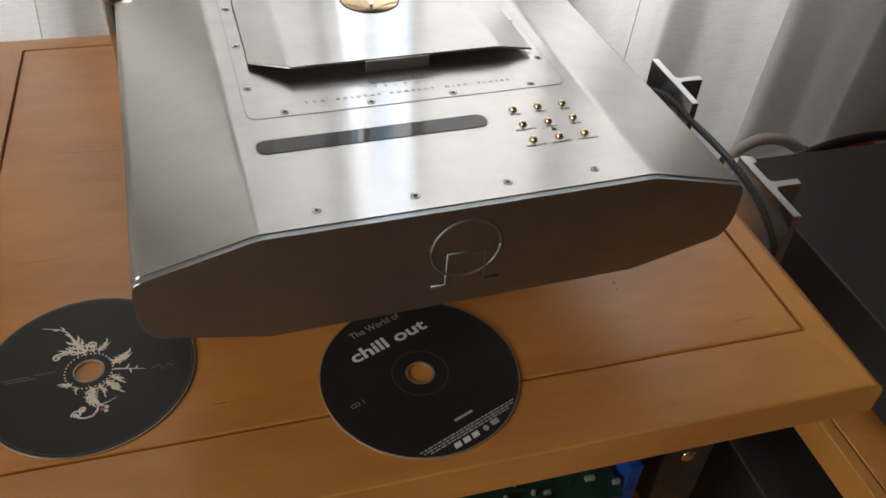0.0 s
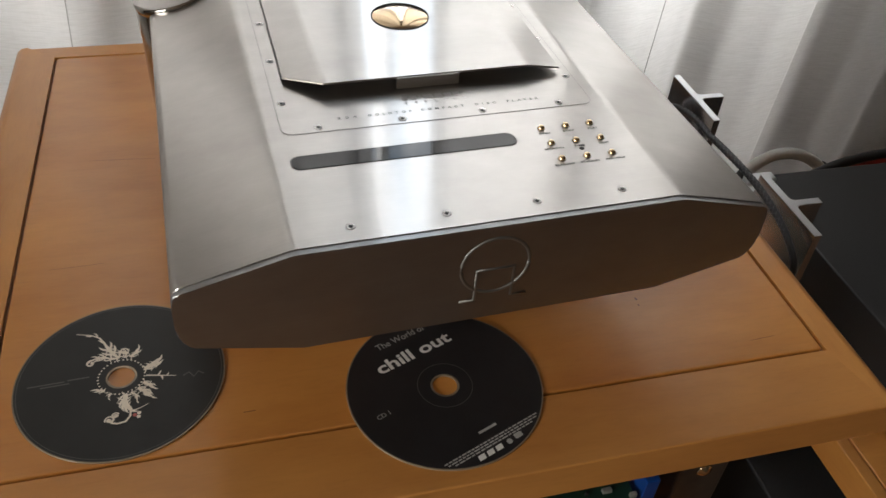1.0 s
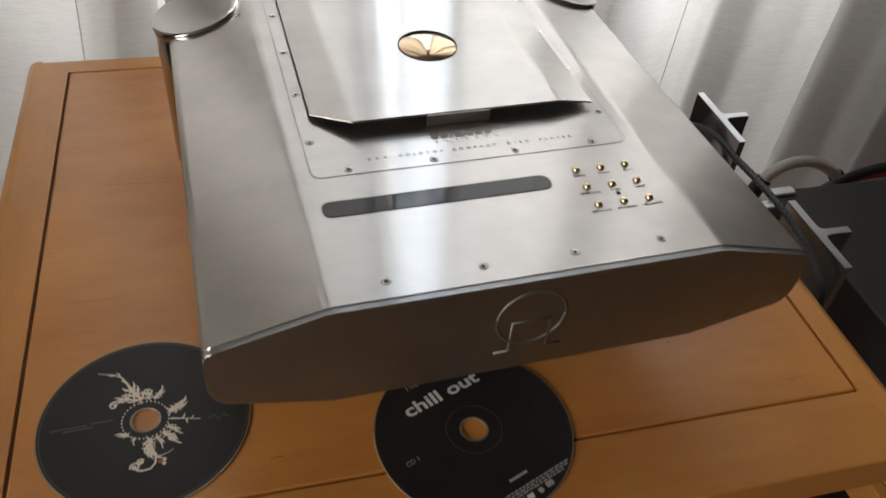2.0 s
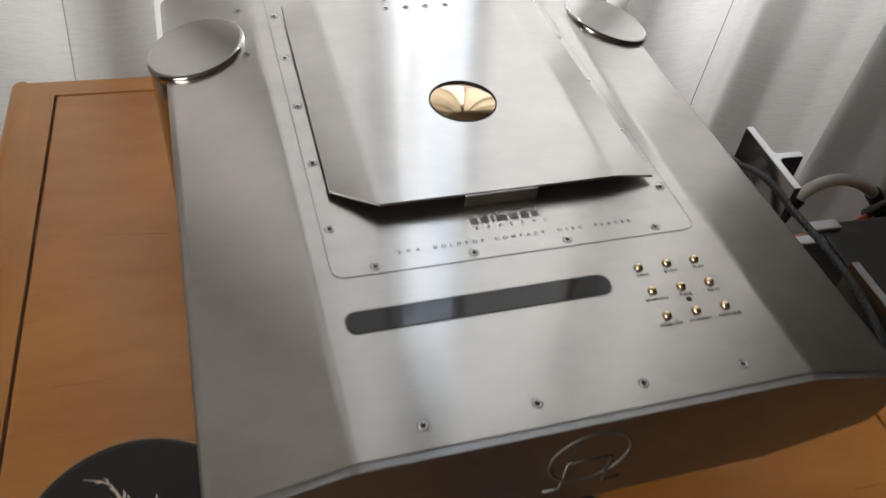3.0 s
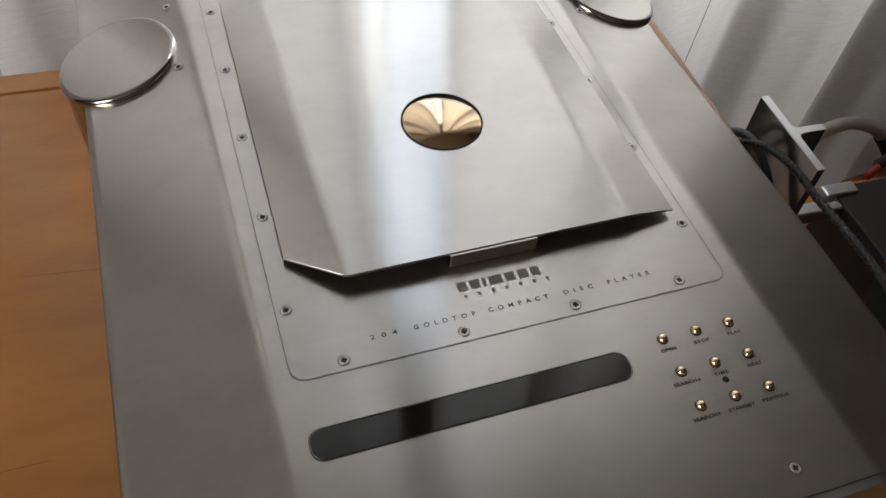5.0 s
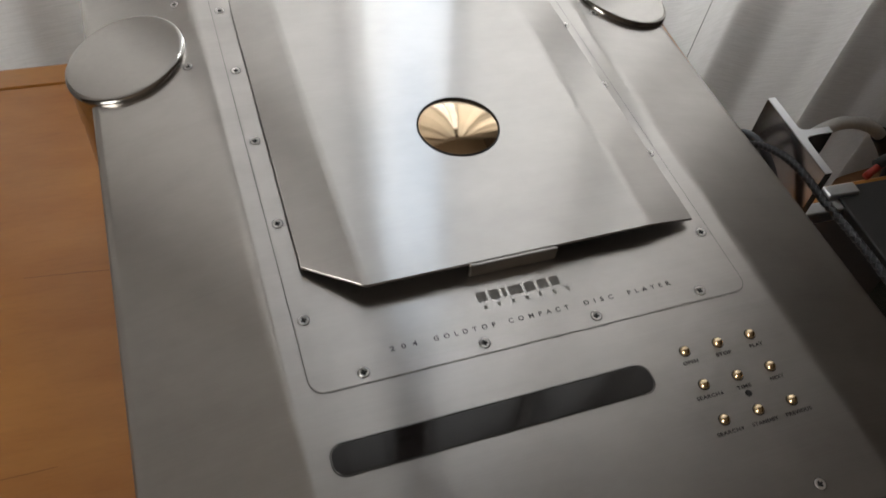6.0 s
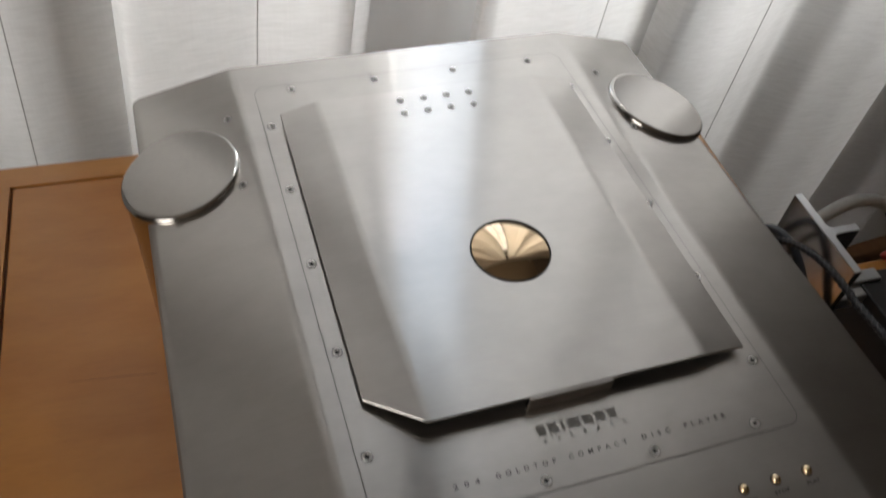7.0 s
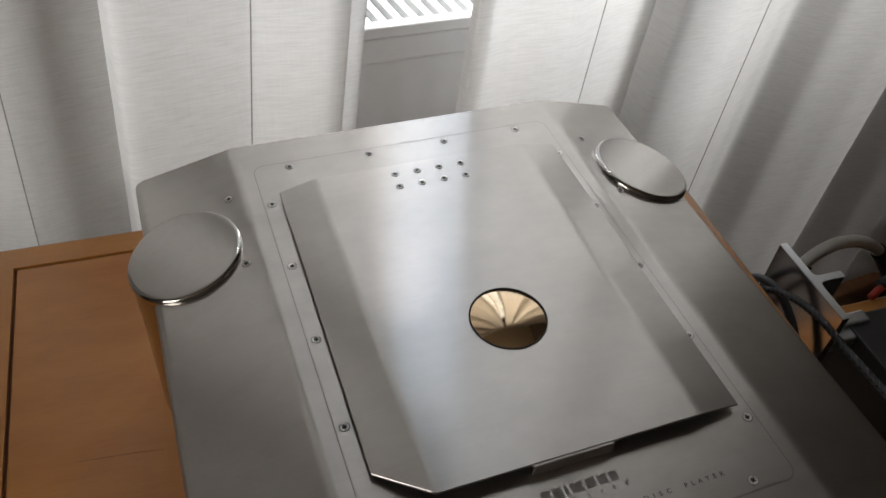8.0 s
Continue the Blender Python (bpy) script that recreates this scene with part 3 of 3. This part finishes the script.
    for j, y in enumerate((0.0782, 0.0625, 0.0468)):
        for i, x in enumerate((0.0525, 0.0680, 0.0835)):
            b = new("button", dome)
            b.parent = ob
            b.matrix_basis = pose(x, y, 0)
            tagged(b, "polished brass domed push button")
            c = new("collar", well)
            c.parent = b
            w = words[j][i]
            mark = None
            if not w.isascii():
                mark, w = w[-1], w[:-1]
            wide = float(widths[j][i]) - (0.0018 if mark else 0)
            lx = x - (0.0009 if mark else 0)
            text("lettering", w, 0.0021, (lx, y - 0.0058, 0.00012), INK, ob, fit=wide, spacing=1.1, bold=0.00003)
            if mark:
                s = 1 if mark == "\u25b2" else -1
                tri = [(-0.0007, -0.0006 * s), (0.0007, -0.0006 * s), (0.0, 0.0007 * s)]
                cx = lx + wide / 2 + 0.0011
                part("arrow_mark", prism([(a + cx, d + y - 0.0051) for a, d in (tri if s > 0 else tri[::-1])], 0.00005, 0.00014), INK, ob)
    part("sensor", lathe([(0.0014, -0.0005), (0.0014, 0.0002), (0.0011, 0.0003), (0.0, 0.0003)], 20, False), DARK, ob, "small dark infrared sensor", True, pose(0.0682, 0.0543, 0))
    # engraved words; the maker's mark as plain blocks
    x = -0.0205
    for k, w in enumerate((0.0052, 0.0054, 0.0026, 0.0070, 0.0056, 0.0056, 0.0050)):
        part("maker_mark", box(x, x + w - 0.0010, 0.1225, 0.1273, 0.00015, 0.00024), MARK, ob)
        x += w + 0.0003
    for k in range(7):
        cx = -0.0185 + 0.0062 * k
        part("maker_mark", box(cx - 0.0007, cx + 0.0007, 0.1190, 0.1208, 0.00015, 0.00026), MARK, ob)
    for w, a, b in (("204", -0.0620, -0.0508), ("GOLDTOP", -0.0440, -0.0175), ("COMPACT", -0.0118, 0.0152), ("DISC", 0.0222, 0.0358), ("PLAYER", 0.0428, 0.0632)):
        text("lettering", w, 0.0030, ((a + b) / 2, 0.1098, 0.00024), INK, ob, fit=b - a, spacing=2.2, bold=0.00005)

    # sliding lid
    zl = 0.0088
    th = 0.0013
    zw = 0.0042
    left = [(-0.065, 0.1368, zl), (-0.065, 0.3440, zl), (-0.0855, 0.3425, zw), (-0.0872, 0.1560, zw)]
    right = [(0.065, 0.3440, zl), (0.065, 0.1368, zl), (0.0885, 0.1384, zw), (0.0885, 0.3425, zw)]
    bm = bmesh.new()

    def plate(quads):
        vs = {}

        def v(p):
            key = tuple(round(c, 5) for c in p)
            if key not in vs:
                vs[key] = bm.verts.new(p)
            return vs[key]
        for q in quads:
            bm.faces.new([v(p) for p in q])
            bm.faces.new([v((p[0], p[1], p[2] - th)) for p in reversed(q)])
        border = {}
        for q in quads:
            for i in range(len(q)):
                a, b = q[i], q[(i + 1) % len(q)]
                ka, kb = tuple(round(c, 5) for c in a), tuple(round(c, 5) for c in b)
                if (kb, ka) in border:
                    border.pop((kb, ka))
                else:
                    border[(ka, kb)] = (a, b)
        for a, b in border.values():
            bm.faces.new((v(a), v((a[0], a[1], a[2] - th)), v((b[0], b[1], b[2] - th)), v(b)))

    plate([left, [(-0.065, 0.1368, zl), (0.065, 0.1368, zl), (0.065, 0.3440, zl), (-0.065, 0.3440, zl)], right])
    bmesh.ops.recalc_face_normals(bm, faces=bm.faces)
    folds = [e for e in bm.edges if all(abs(abs(w.co.x) - 0.065) < 1e-5 and abs(w.co.z - zl) < 1e-5 for w in e.verts) and abs(e.verts[0].co.y - e.verts[1].co.y) > 0.1]
    bmesh.ops.bevel(bm, geom=folds, offset=0.0022, segments=4, profile=0.5, affect='EDGES')
    rim = [e for e in bm.edges if e.is_manifold and e.calc_face_angle(0) > 1.0 and max(w.co.z for w in e.verts) > zw - 1e-4]
    bmesh.ops.bevel(bm, geom=rim, offset=0.00015, segments=1, affect='EDGES')
    lid = sharp(part("lid", bm, STEEL, ob, "raised steel disc lid with folded side wings", True), 25)
    part("lid_support", box(-0.060, 0.060, 0.150, 0.335, 0.0001, zl - th, 0.001), STEEL_SMOOTH, lid)
    part("finger_grip", box(-0.0205, 0.0195, 0.1352, 0.1380, 0.0008, 0.0082, 0.0006, 2), STEEL, lid, "small folded steel grip at the lid's front")
    for yy in (0.3245, 0.3355):
        for k in range(4):
            s = new("screw", sm)
            s.parent = lid
            s.matrix_basis = pose(-0.0195 + 0.0137 * k + (0.0007 if yy > 0.33 else 0), yy, zl + 0.0002, 0, 0, rnd.uniform(0, 90))
            r = new("recess", rm)
            r.parent = s
            r.matrix_basis = Matrix()
    # brass hub: a shallow turned dish in a dark ring
    hub = part("brass_hub", lathe([(0.0194, zl - 0.0010), (0.0193, zl + 0.0002), (0.0192, zl + 0.0003), (0.0, zl + 0.0003 + 0.0192 * math.tan(radians(HUB_SLOPE)))], 96, False),
               BRASS_TURNED, lid, "polished shallow brass cone set in the lid", True, pose(0.0018, 0.2155, 0))
    part("ring", lathe([(0.0199, zl - 0.0002), (0.0199, zl + 0.0004), (0.0198, zl + 0.0006), (0.0194, zl + 0.0006), (0.0193, zl + 0.0002)], 72, False), DARK, hub, "black ring round the brass", True)
    # columns with capped tops at the rear sides
    for s in (-1, 1):
        col = part("column", lathe([(0.0295, -(ZT - T)), (0.0295, -0.034), (0.0300, -0.030), (0.0300, 0.0)], 48, False), STEEL_SMOOTH, ob, "round steel support column running down to the table", True, pose(s * 0.1430, 0.3195, -0.0099))
        for v in col.data.vertices:
            if v.co.z > -0.02:
                v.co.z -= s * v.co.x * math.tan(radians(slope))
        cap = lathe([(0.0, -0.004), (0.0312, -0.004), (0.0320, -0.0030), (0.0322, -0.0010), (0.0322, 0.0008), (0.0318, 0.0021), (0.0309, 0.0029), (0.0295, 0.0033), (0.0, 0.0033)], 64, False)
        sharp(part("cap", cap, STEEL_SMOOTH, col, "polished-edged round cap", True, pose(0, 0, 0, 0, s * slope, 0)), 50)
    part("front_foot", lathe([(0.022, -(ZT - T)), (0.024, -(ZT - T) + 0.006), (0.024, -0.064)], 40, False), STEEL_SMOOTH, ob, "", True, pose(0, 0.11, 0))
    return ob


cd_player()


# ---- discs ----
def disc(name, centre, angle, mat, label):
    ob = thing(name, pose(*centre, T, 0, 0, angle), label, "compact disc", "loose discs on the table")
    sharp(part("plate", lathe([(0.0075, 0.0001), (0.0600, 0.0001), (0.0601, 0.0006), (0.0599, 0.0012), (0.0076, 0.0012), (0.0075, 0.0001)], 96, False), CD_RIM, ob, "clear plastic rim", True), 30)
    sharp(part("printed_face", lathe([(0.0088, 0.0012), (0.0089, 0.00126), (0.0590, 0.00126), (0.0592, 0.0012)], 96, False), mat, ob, "", True), 30)
    return ob


chill = disc("compact_disc", (-0.0190, 0.0071), 19.0, CD_BLACK, "black printed compact disc with white lettering on the table")
Z = 0.00132
text("lettering", "The World of", 0.0070, (-0.0018, 0.0445, Z), PRINT_GREY, chill, fit=0.0355)
text("lettering", "chill out", 0.0122, (-0.0015, 0.0276, Z), PRINT_WHITE, chill, fit=0.0540, bold=0.00028)
text("lettering", "CD 1", 0.0042, (-0.0435, -0.0005, Z), PRINT_GREY, chill, fit=0.0085)
part("ring_line", flat_outline([(0.0168 * math.cos(2 * math.pi * k / 64), 0.0168 * math.sin(2 * math.pi * k / 64)) for k in range(64)], 0.00035, Z), PRINT_DIM, chill)
part("print_bar", box(-0.0042, 0.0084, -0.0403, -0.0387, Z - 0.0001, Z), PRINT_GREY, chill)
rnd = random.Random(7)
for row, (y, half) in enumerate(((-0.0465, 0.0335), (-0.0482, 0.0320), (-0.0499, 0.0285))):
    x = -half
    while x < half - 0.002:
        w = rnd.uniform(0.0015, 0.0042)
        part("print_bar", box(x, min(x + w, half), y - 0.00042, y + 0.00042, Z - 0.0001, Z), PRINT_GREY, chill)
        x += w + 0.0007
for k in range(3):
    a = -0.0150 + 0.0062 * k
    part("logo_shape", prism([(a, -0.0552), (a + 0.0045, -0.0552), (a + 0.0052, -0.0518), (a + 0.0007, -0.0518)], Z - 0.0001, Z), PRINT_WHITE, chill)
part("logo_shape", lathe([(0.0, 0.0), (0.0018, 0.0)], 20, False), PRINT_GREY, chill, m=pose(0.0075, -0.0535, Z))
part("logo_shape", prism(rounded(0.0118, 0.0172, -0.0545, -0.0510, 0.0008, 2), Z - 0.0001, Z), PRINT_GREY, chill)

ornate = disc("compact_disc", (-0.2049, 0.0585), 0.0, CD_GREY, "charcoal compact disc with a cream floral ornament")
ring = mesh_of("dot", lathe([(0.0, 0.0), (0.00055, 0.0)], 10, False), PRINT_CREAM)
for k in range(34):
    d = new("dot", ring)
    d.parent = ornate
    a = 2 * math.pi * k / 34
    d.matrix_basis = pose(0.0132 * math.cos(a), 0.0132 * math.sin(a), Z)


LAYER = [Z]


def layer():
    LAYER[0] += 0.000004
    return LAYER[0]


def leaf(x, y, ang, length, width, bend=0.0):
    """A pointed, bent leaf stroke."""
    out = []
    for k in range(13):
        t = k / 12
        a = radians(ang + bend * t)
        out.append((x + length * t * math.cos(a), y + length * t * math.sin(a)))
    part("leaf", ribbon(out, width, layer(), lambda t: math.sin(math.pi * (0.08 + 0.92 * t)) * (1.0 - 0.35 * t)), PRINT_CREAM, ornate)


def curl(x, y, ang, r, turns=1.1, side=1, w=0.0014):
    """A spiral tendril that ends in a bud."""
    out = []
    for k in range(25):
        t = k / 24
        rr = r * (1 - 0.72 * t)
        a = radians(ang) + side * t * turns * 2 * math.pi
        out.append((x + rr * math.cos(a), y + rr * math.sin(a)))
    part("tendril", ribbon(out, w, layer(), lambda t: 0.45 + 0.55 * t), PRINT_CREAM, ornate)
    bx, by = out[-1]
    part("bud", lathe([(0.0, 0.0), (w * 0.85, 0.0)], 12, False), PRINT_CREAM, ornate, m=pose(bx, by, layer()))


def stem(points, w):
    part("stem", ribbon(points, w, layer(), lambda t: 1.0 - 0.7 * t), PRINT_CREAM, ornate)


def acanthus(p0, p1, p2, size, lobes=4, open_angle=52):
    """A curved spine, millimetres, with hooked lobes along both sides and a pointed tip."""
    a, b, c = (Vector(p) / 1000 for p in (p0, p1, p2))
    out = [(1 - t) ** 2 * a + 2 * t * (1 - t) * b + t * t * c for t in (k / 16 for k in range(17))]
    part("stem", ribbon([tuple(p) for p in out], size * 0.00026, layer(), lambda t: 0.55 + 0.6 * math.sin(math.pi * t)), PRINT_CREAM, ornate)
    for k in range(lobes):
        t = 0.12 + 0.80 * k / lobes
        i = int(t * 16)
        d = out[i + 1] - out[i]
        ang = math.degrees(math.atan2(d.y, d.x))
        long = size * 0.001 * (1.0 - 0.45 * abs(t - 0.45))
        for side in (-1, 1):
            spread = open_angle - 14 * t
            leaf(out[i].x, out[i].y, ang + side * spread, long, long * 0.25, -side * 34)
            leaf(out[i].x, out[i].y, ang + side * (spread + 22), long * 0.62, long * 0.16, side * 46)
    d = out[-1] - out[-3]
    leaf(out[-2].x, out[-2].y, math.degrees(math.atan2(d.y, d.x)), size * 0.00075, size * 0.00024, 25)


acanthus((-1, 15), (-6, 20), (-10, 30), 7.8, 3, 74)
acanthus((-5, 14.5), (-11, 20), (-18, 16), 5.6, 3, 70)
acanthus((2, 14.5), (4, 18), (2, 21), 4.2, 2, 66)
acanthus((5, 14.5), (9, 16), (10.5, 20.5), 5.0, 2)
acanthus((13, 3), (18, 4), (22, 8), 7.0, 3)
acanthus((12, -7.5), (16, -9), (18, -13), 5.0, 2)
acanthus((9, -11), (13, -13), (17, -20), 5.5, 3)
acanthus((5, -13.5), (9, -15), (8.5, -21), 4.0, 2)
acanthus((-9, -9), (-12, -9), (-14.5, -7.5), 4.2, 2)
acanthus((-6, -12), (-7, -13), (-7, -15), 3.4, 1)
acanthus((3, -14), (-1, -20), (5, -27), 7.5, 4)
curl(-0.0172, 0.0138, 60, 0.0030, 0.9, 1, 0.0014)
curl(0.0015, 0.0195, -60, 0.0032, 0.9, 1, 0.0014)
curl(-0.0062, -0.0315, 200, 0.0030, 1.0, -1, 0.0017)
curl(-0.0035, -0.0290, 20, 0.0022, 0.9, 1, 0.0016)
curl(0.0140, -0.0165, 120, 0.0030, 0.9, -1, 0.0013)
stem([(-0.0095, 0.0290), (-0.0125, 0.0340), (-0.0175, 0.0375), (-0.0262, 0.0402)], 0.0012)
leaf(-0.0135, 0.0350, 95, 0.0048, 0.0012, 30)
leaf(-0.0160, 0.0370, 200, 0.0050, 0.0012, -30)
stem([(0.0140, -0.0028), (0.0200, -0.0042), (0.0255, -0.0056), (0.0311, -0.0070)], 0.0011)
leaf(0.0205, -0.0042, 40, 0.0042, 0.0012, 20)
leaf(0.0225, -0.0048, -60, 0.0040, 0.0012, -20)
leaf(0.0255, -0.0056, 35, 0.0030, 0.0009, 20)
part("stem", ribbon([(0.0050, -0.0270), (0.0046, -0.0312), (0.0020, -0.0345), (-0.0022, -0.0350), (-0.0058, -0.0338)], 0.0012, layer()), PRINT_CREAM, ornate)
stem([(0.0055, -0.0275), (0.0090, -0.0270), (0.0120, -0.0258), (0.0149, -0.0242)], 0.0008)
for k in range(3):
    part("blossom", lathe([(0.0, 0.0), (0.0012, 0.0)], 12, False), PRINT_RED if k == 0 else PRINT_CREAM, ornate, m=pose(0.0086 + 0.0015 * math.cos(2.1 * k + 3.0), -0.0312 + 0.0015 * math.sin(2.1 * k + 3.0), layer()))
part("ring_line", flat_outline([(0.0578 * math.cos(2 * math.pi * k / 96), 0.0578 * math.sin(2 * math.pi * k / 96)) for k in range(96)], 0.0003, Z), PRINT_DIM, ornate)
for k, (x0, x1, y) in enumerate(((-0.0520, -0.0320, 0.0035), (-0.0450, -0.0290, 0.0015), (-0.030, -0.018, 0.0040))):
    part("print_bar", box(x0, x1, y - 0.0004, y + 0.0004, Z - 0.0001, Z), PRINT_DIM, ornate)
part("print_bar", ribbon([(0.0350, -0.0075), (0.0385, -0.0055), (0.0410, -0.0095), (0.0440, -0.0060), (0.0470, -0.0085)], 0.0008, Z), PRINT_DIM, ornate)


# ---- neighbouring rack with aluminium posts ----
rack = thing("side_rack", TABLE, "low beech side rack carried by T-section aluminium posts", "rack")
table_top(rack, 0.397, 0.98, -0.075, 0.425, 0.36, 0.0125, 0.034, 0.046, 0.022, 0.036, 0.0016)


def post(x, y0, y1, top):
    """An upright T-section post, its flange along the table's side."""
    yc = (y0 + y1) / 2
    t, f = 0.0062, 0.004
    web = 0.031
    o = [(x, y0), (x + t, y0), (x + t, yc - t / 2 - f), (x + t + 0.0012, yc - t / 2 - 0.0012), (x + t + f, yc - t / 2), (x + web, yc - t / 2), (x + web, yc + t / 2), (x + t + f, yc + t / 2),
         (x + t + 0.0012, yc + t / 2 + 0.0012), (x + t, yc + t / 2 + f), (x + t, y1), (x, y1)]
    p = part("post", prism(o, 0.0, top, 0.0007, 2), ALU_FACE, rack, "T-section aluminium upright post")
    part("end_face", prism([(px, py) for px, py in o], top - 0.0004, top + 0.0003), ALU, p, "pale sawn end of the post")
    if y0 < 0.2:
        return
    bm = box(x + t, x + 0.150, y1 - 0.012, y1 + 0.002, 0.434, 0.450, 0.002)
    merge(bm, box(x + 0.136, x + 0.172, y1 + 0.0005, y1 + 0.015, 0.442, 0.456, 0.002))
    clamp = part("clamp", bm, ALU, p, "light grey metal shelf clamp")
    part("bolt", lathe([(0.0, 0.004), (0.004, 0.003), (0.005, 0.0)], 16, False), POLISHED, clamp, "", True, pose(x - 0.0005, y0 + 0.012, 0.52, 0, -90, 0))


post(0.2940, 0.0900, 0.1700, 0.604)
post(0.2975, 0.2560, 0.3380, 0.602)

amp = thing("black_component", TABLE, "matt black hi-fi component case on the low rack", "amplifier")
part("case", box(0.446, 0.93, -0.04, 0.352, 0.372, 0.452, 0.002), BLACKBOX, amp)
for fx, fy in ((0.48, 0.0), (0.90, 0.0), (0.48, 0.32), (0.90, 0.32)):
    part("foot", lathe([(0.014, 0.36), (0.016, 0.372)], 20, True), CABLE_BLACK, amp, "", True, pose(fx, fy, 0))

# ---- cables ----
cab = thing("white_cable", pose(0, 0, 0), "white speaker cable with black plugs arching behind the black case", "cable")
arc = bezier((0.606, 0.500, 0.312), (0.630, 0.502, 0.352), (0.690, 0.502, 0.352), (0.742, 0.498, 0.302), 28)
part("jacket", tube(arc, 0.0085, 12), CABLE_WHITE, cab, "", True)
part("plug", tube(bezier((0.585, 0.495, 0.262), (0.590, 0.498, 0.280), (0.597, 0.499, 0.297), (0.610, 0.500, 0.318), 8), 0.0115, 12), CABLE_BLACK, cab, "black rubber plug", True)
part("plug", tube(bezier((0.736, 0.4985, 0.308), (0.752, 0.496, 0.292), (0.765, 0.494, 0.275), (0.780, 0.49, 0.255), 8), 0.0110, 12), CABLE_BLACK, cab, "black plug with worn gold band", True)
part("lead", tube(bezier((0.586, 0.4955, 0.266), (0.575, 0.49, 0.20), (0.57, 0.49, 0.08), (0.60, 0.47, 0.008), 16), 0.006, 8), CABLE_BLACK, cab, "", True)
part("lead", tube(bezier((0.779, 0.4905, 0.258), (0.80, 0.485, 0.20), (0.80, 0.48, 0.08), (0.78, 0.46, 0.008), 16), 0.006, 8), CABLE_BLACK, cab, "", True)

plugs = thing("cable_bundle", pose(0, 0, 0), "dark cables and red plugs behind the black case", "cable")
part("lead", tube(bezier((0.60, 0.395, 0.368), (0.64, 0.41, 0.375), (0.68, 0.42, 0.375), (0.76, 0.41, 0.378), 16), 0.0045, 8), RED, plugs, "red plug", True)
part("lead", tube(bezier((0.62, 0.405, 0.372), (0.66, 0.41, 0.385), (0.72, 0.42, 0.392), (0.82, 0.42, 0.378), 16), 0.007, 8), CABLE_BLACK, plugs, "", True)

braid = thing("braided_cable", pose(0, 0, 0), "black braided cable hanging down past the aluminium posts", "cable")
run = bezier((0.2815, 0.330, 0.500), (0.2805, 0.318, 0.590), (0.2890, 0.280, 0.612), (0.2895, 0.220, 0.6035), 30) + bezier((0.2895, 0.220, 0.6035), (0.290, 0.170, 0.606), (0.289, 0.110, 0.610), (0.2890, 0.078, 0.580), 26)[1:] + bezier((0.2890, 0.078, 0.580), (0.289, 0.062, 0.555), (0.289, 0.075, 0.45), (0.290, 0.16, 0.31), 16)[1:]
part("core", tube(run, 0.0027, 10), BRAID, braid, "", True)
bm = bmesh.new()
for s in (-1, 1):
    for ph in range(3):
        hel = []
        for i in range(len(run) * 4 - 3):
            q, r = divmod(i, 4)
            p = Vector(run[q]).lerp(Vector(run[min(q + 1, len(run) - 1)]), r / 4)
            a = s * (i * 0.55) + ph * 2.094
            hel.append(p + 0.0028 * Vector((math.cos(a), 0.25 * math.sin(a), math.sin(a))))
        merge(bm, tube(hel, 0.00045, 4))
tagged(part("sleeve", bm, BRAID_HI, braid, "woven grey sleeve"), kind="stuff")

lead = thing("speaker_lead", pose(0, 0, 0), "smooth dark blue-grey lead sagging beside the aluminium post", "cable")
part("jacket", tube(bezier((0.2885, 0.342, 0.500), (0.2870, 0.332, 0.590), (0.2960, 0.300, 0.604), (0.2985, 0.262, 0.560), 24) + bezier((0.2985, 0.262, 0.560), (0.298, 0.235, 0.53), (0.292, 0.20, 0.44), (0.286, 0.185, 0.31), 18)[1:], 0.0036, 10),
     LEAD, lead, "", True)

# ---- opened component under the table ----
unit = thing("open_component", TABLE, "opened component with a green circuit board on the lower shelf", "electronics")
part("tray", box(-0.20, 0.19, 0.01, 0.36, 0.318, 0.332, 0.001), SHEET_METAL, unit)
part("side_wall", box(0.156, 0.168, 0.006, 0.07, 0.332, 0.440, 0.001), BLUE, unit, "bright blue side panel")
part("side_wall", box(-0.20, -0.19, 0.01, 0.36, 0.332, 0.44, 0.001), SHEET_METAL, unit)
board = part("circuit_board", box(-0.18, 0.150, -0.004, 0.34, 0.420, 0.422), PCB, unit, "green printed circuit board")
rnd = random.Random(11)
for k in range(90):
    x, y = rnd.uniform(-0.06, 0.145), rnd.uniform(0.001, 0.06)
    if k % 3 == 0:
        part("capacitor", lathe([(0.0018, 0.0), (0.0018, 0.005), (0.0014, 0.0056), (0, 0.0056)], 10, False), COMPONENT, board, "", True, pose(x, y, 0.422))
    else:
        w, d = rnd.uniform(0.002, 0.009), rnd.uniform(0.0015, 0.004)
        part("chip", box(x, x + w, y, y + d, 0.422, 0.422 + rnd.uniform(0.002, 0.005), 0.0004, 1), COMPONENT if k % 5 == 1 else DARK, board)

low = thing("floor_case", TABLE, "black case standing on the floor under the low rack", "speaker")
part("cabinet", box(0.375, 0.66, -0.02, 0.33, 0.004, 0.245, 0.003), BLACKBOX, low)
for fx, fy in ((0.40, 0.02), (0.63, 0.02), (0.40, 0.29), (0.63, 0.29)):
    part("foot", lathe([(0.012, 0.0), (0.012, 0.005)], 16, True), CABLE_BLACK, low, "", True, pose(fx, fy, 0))
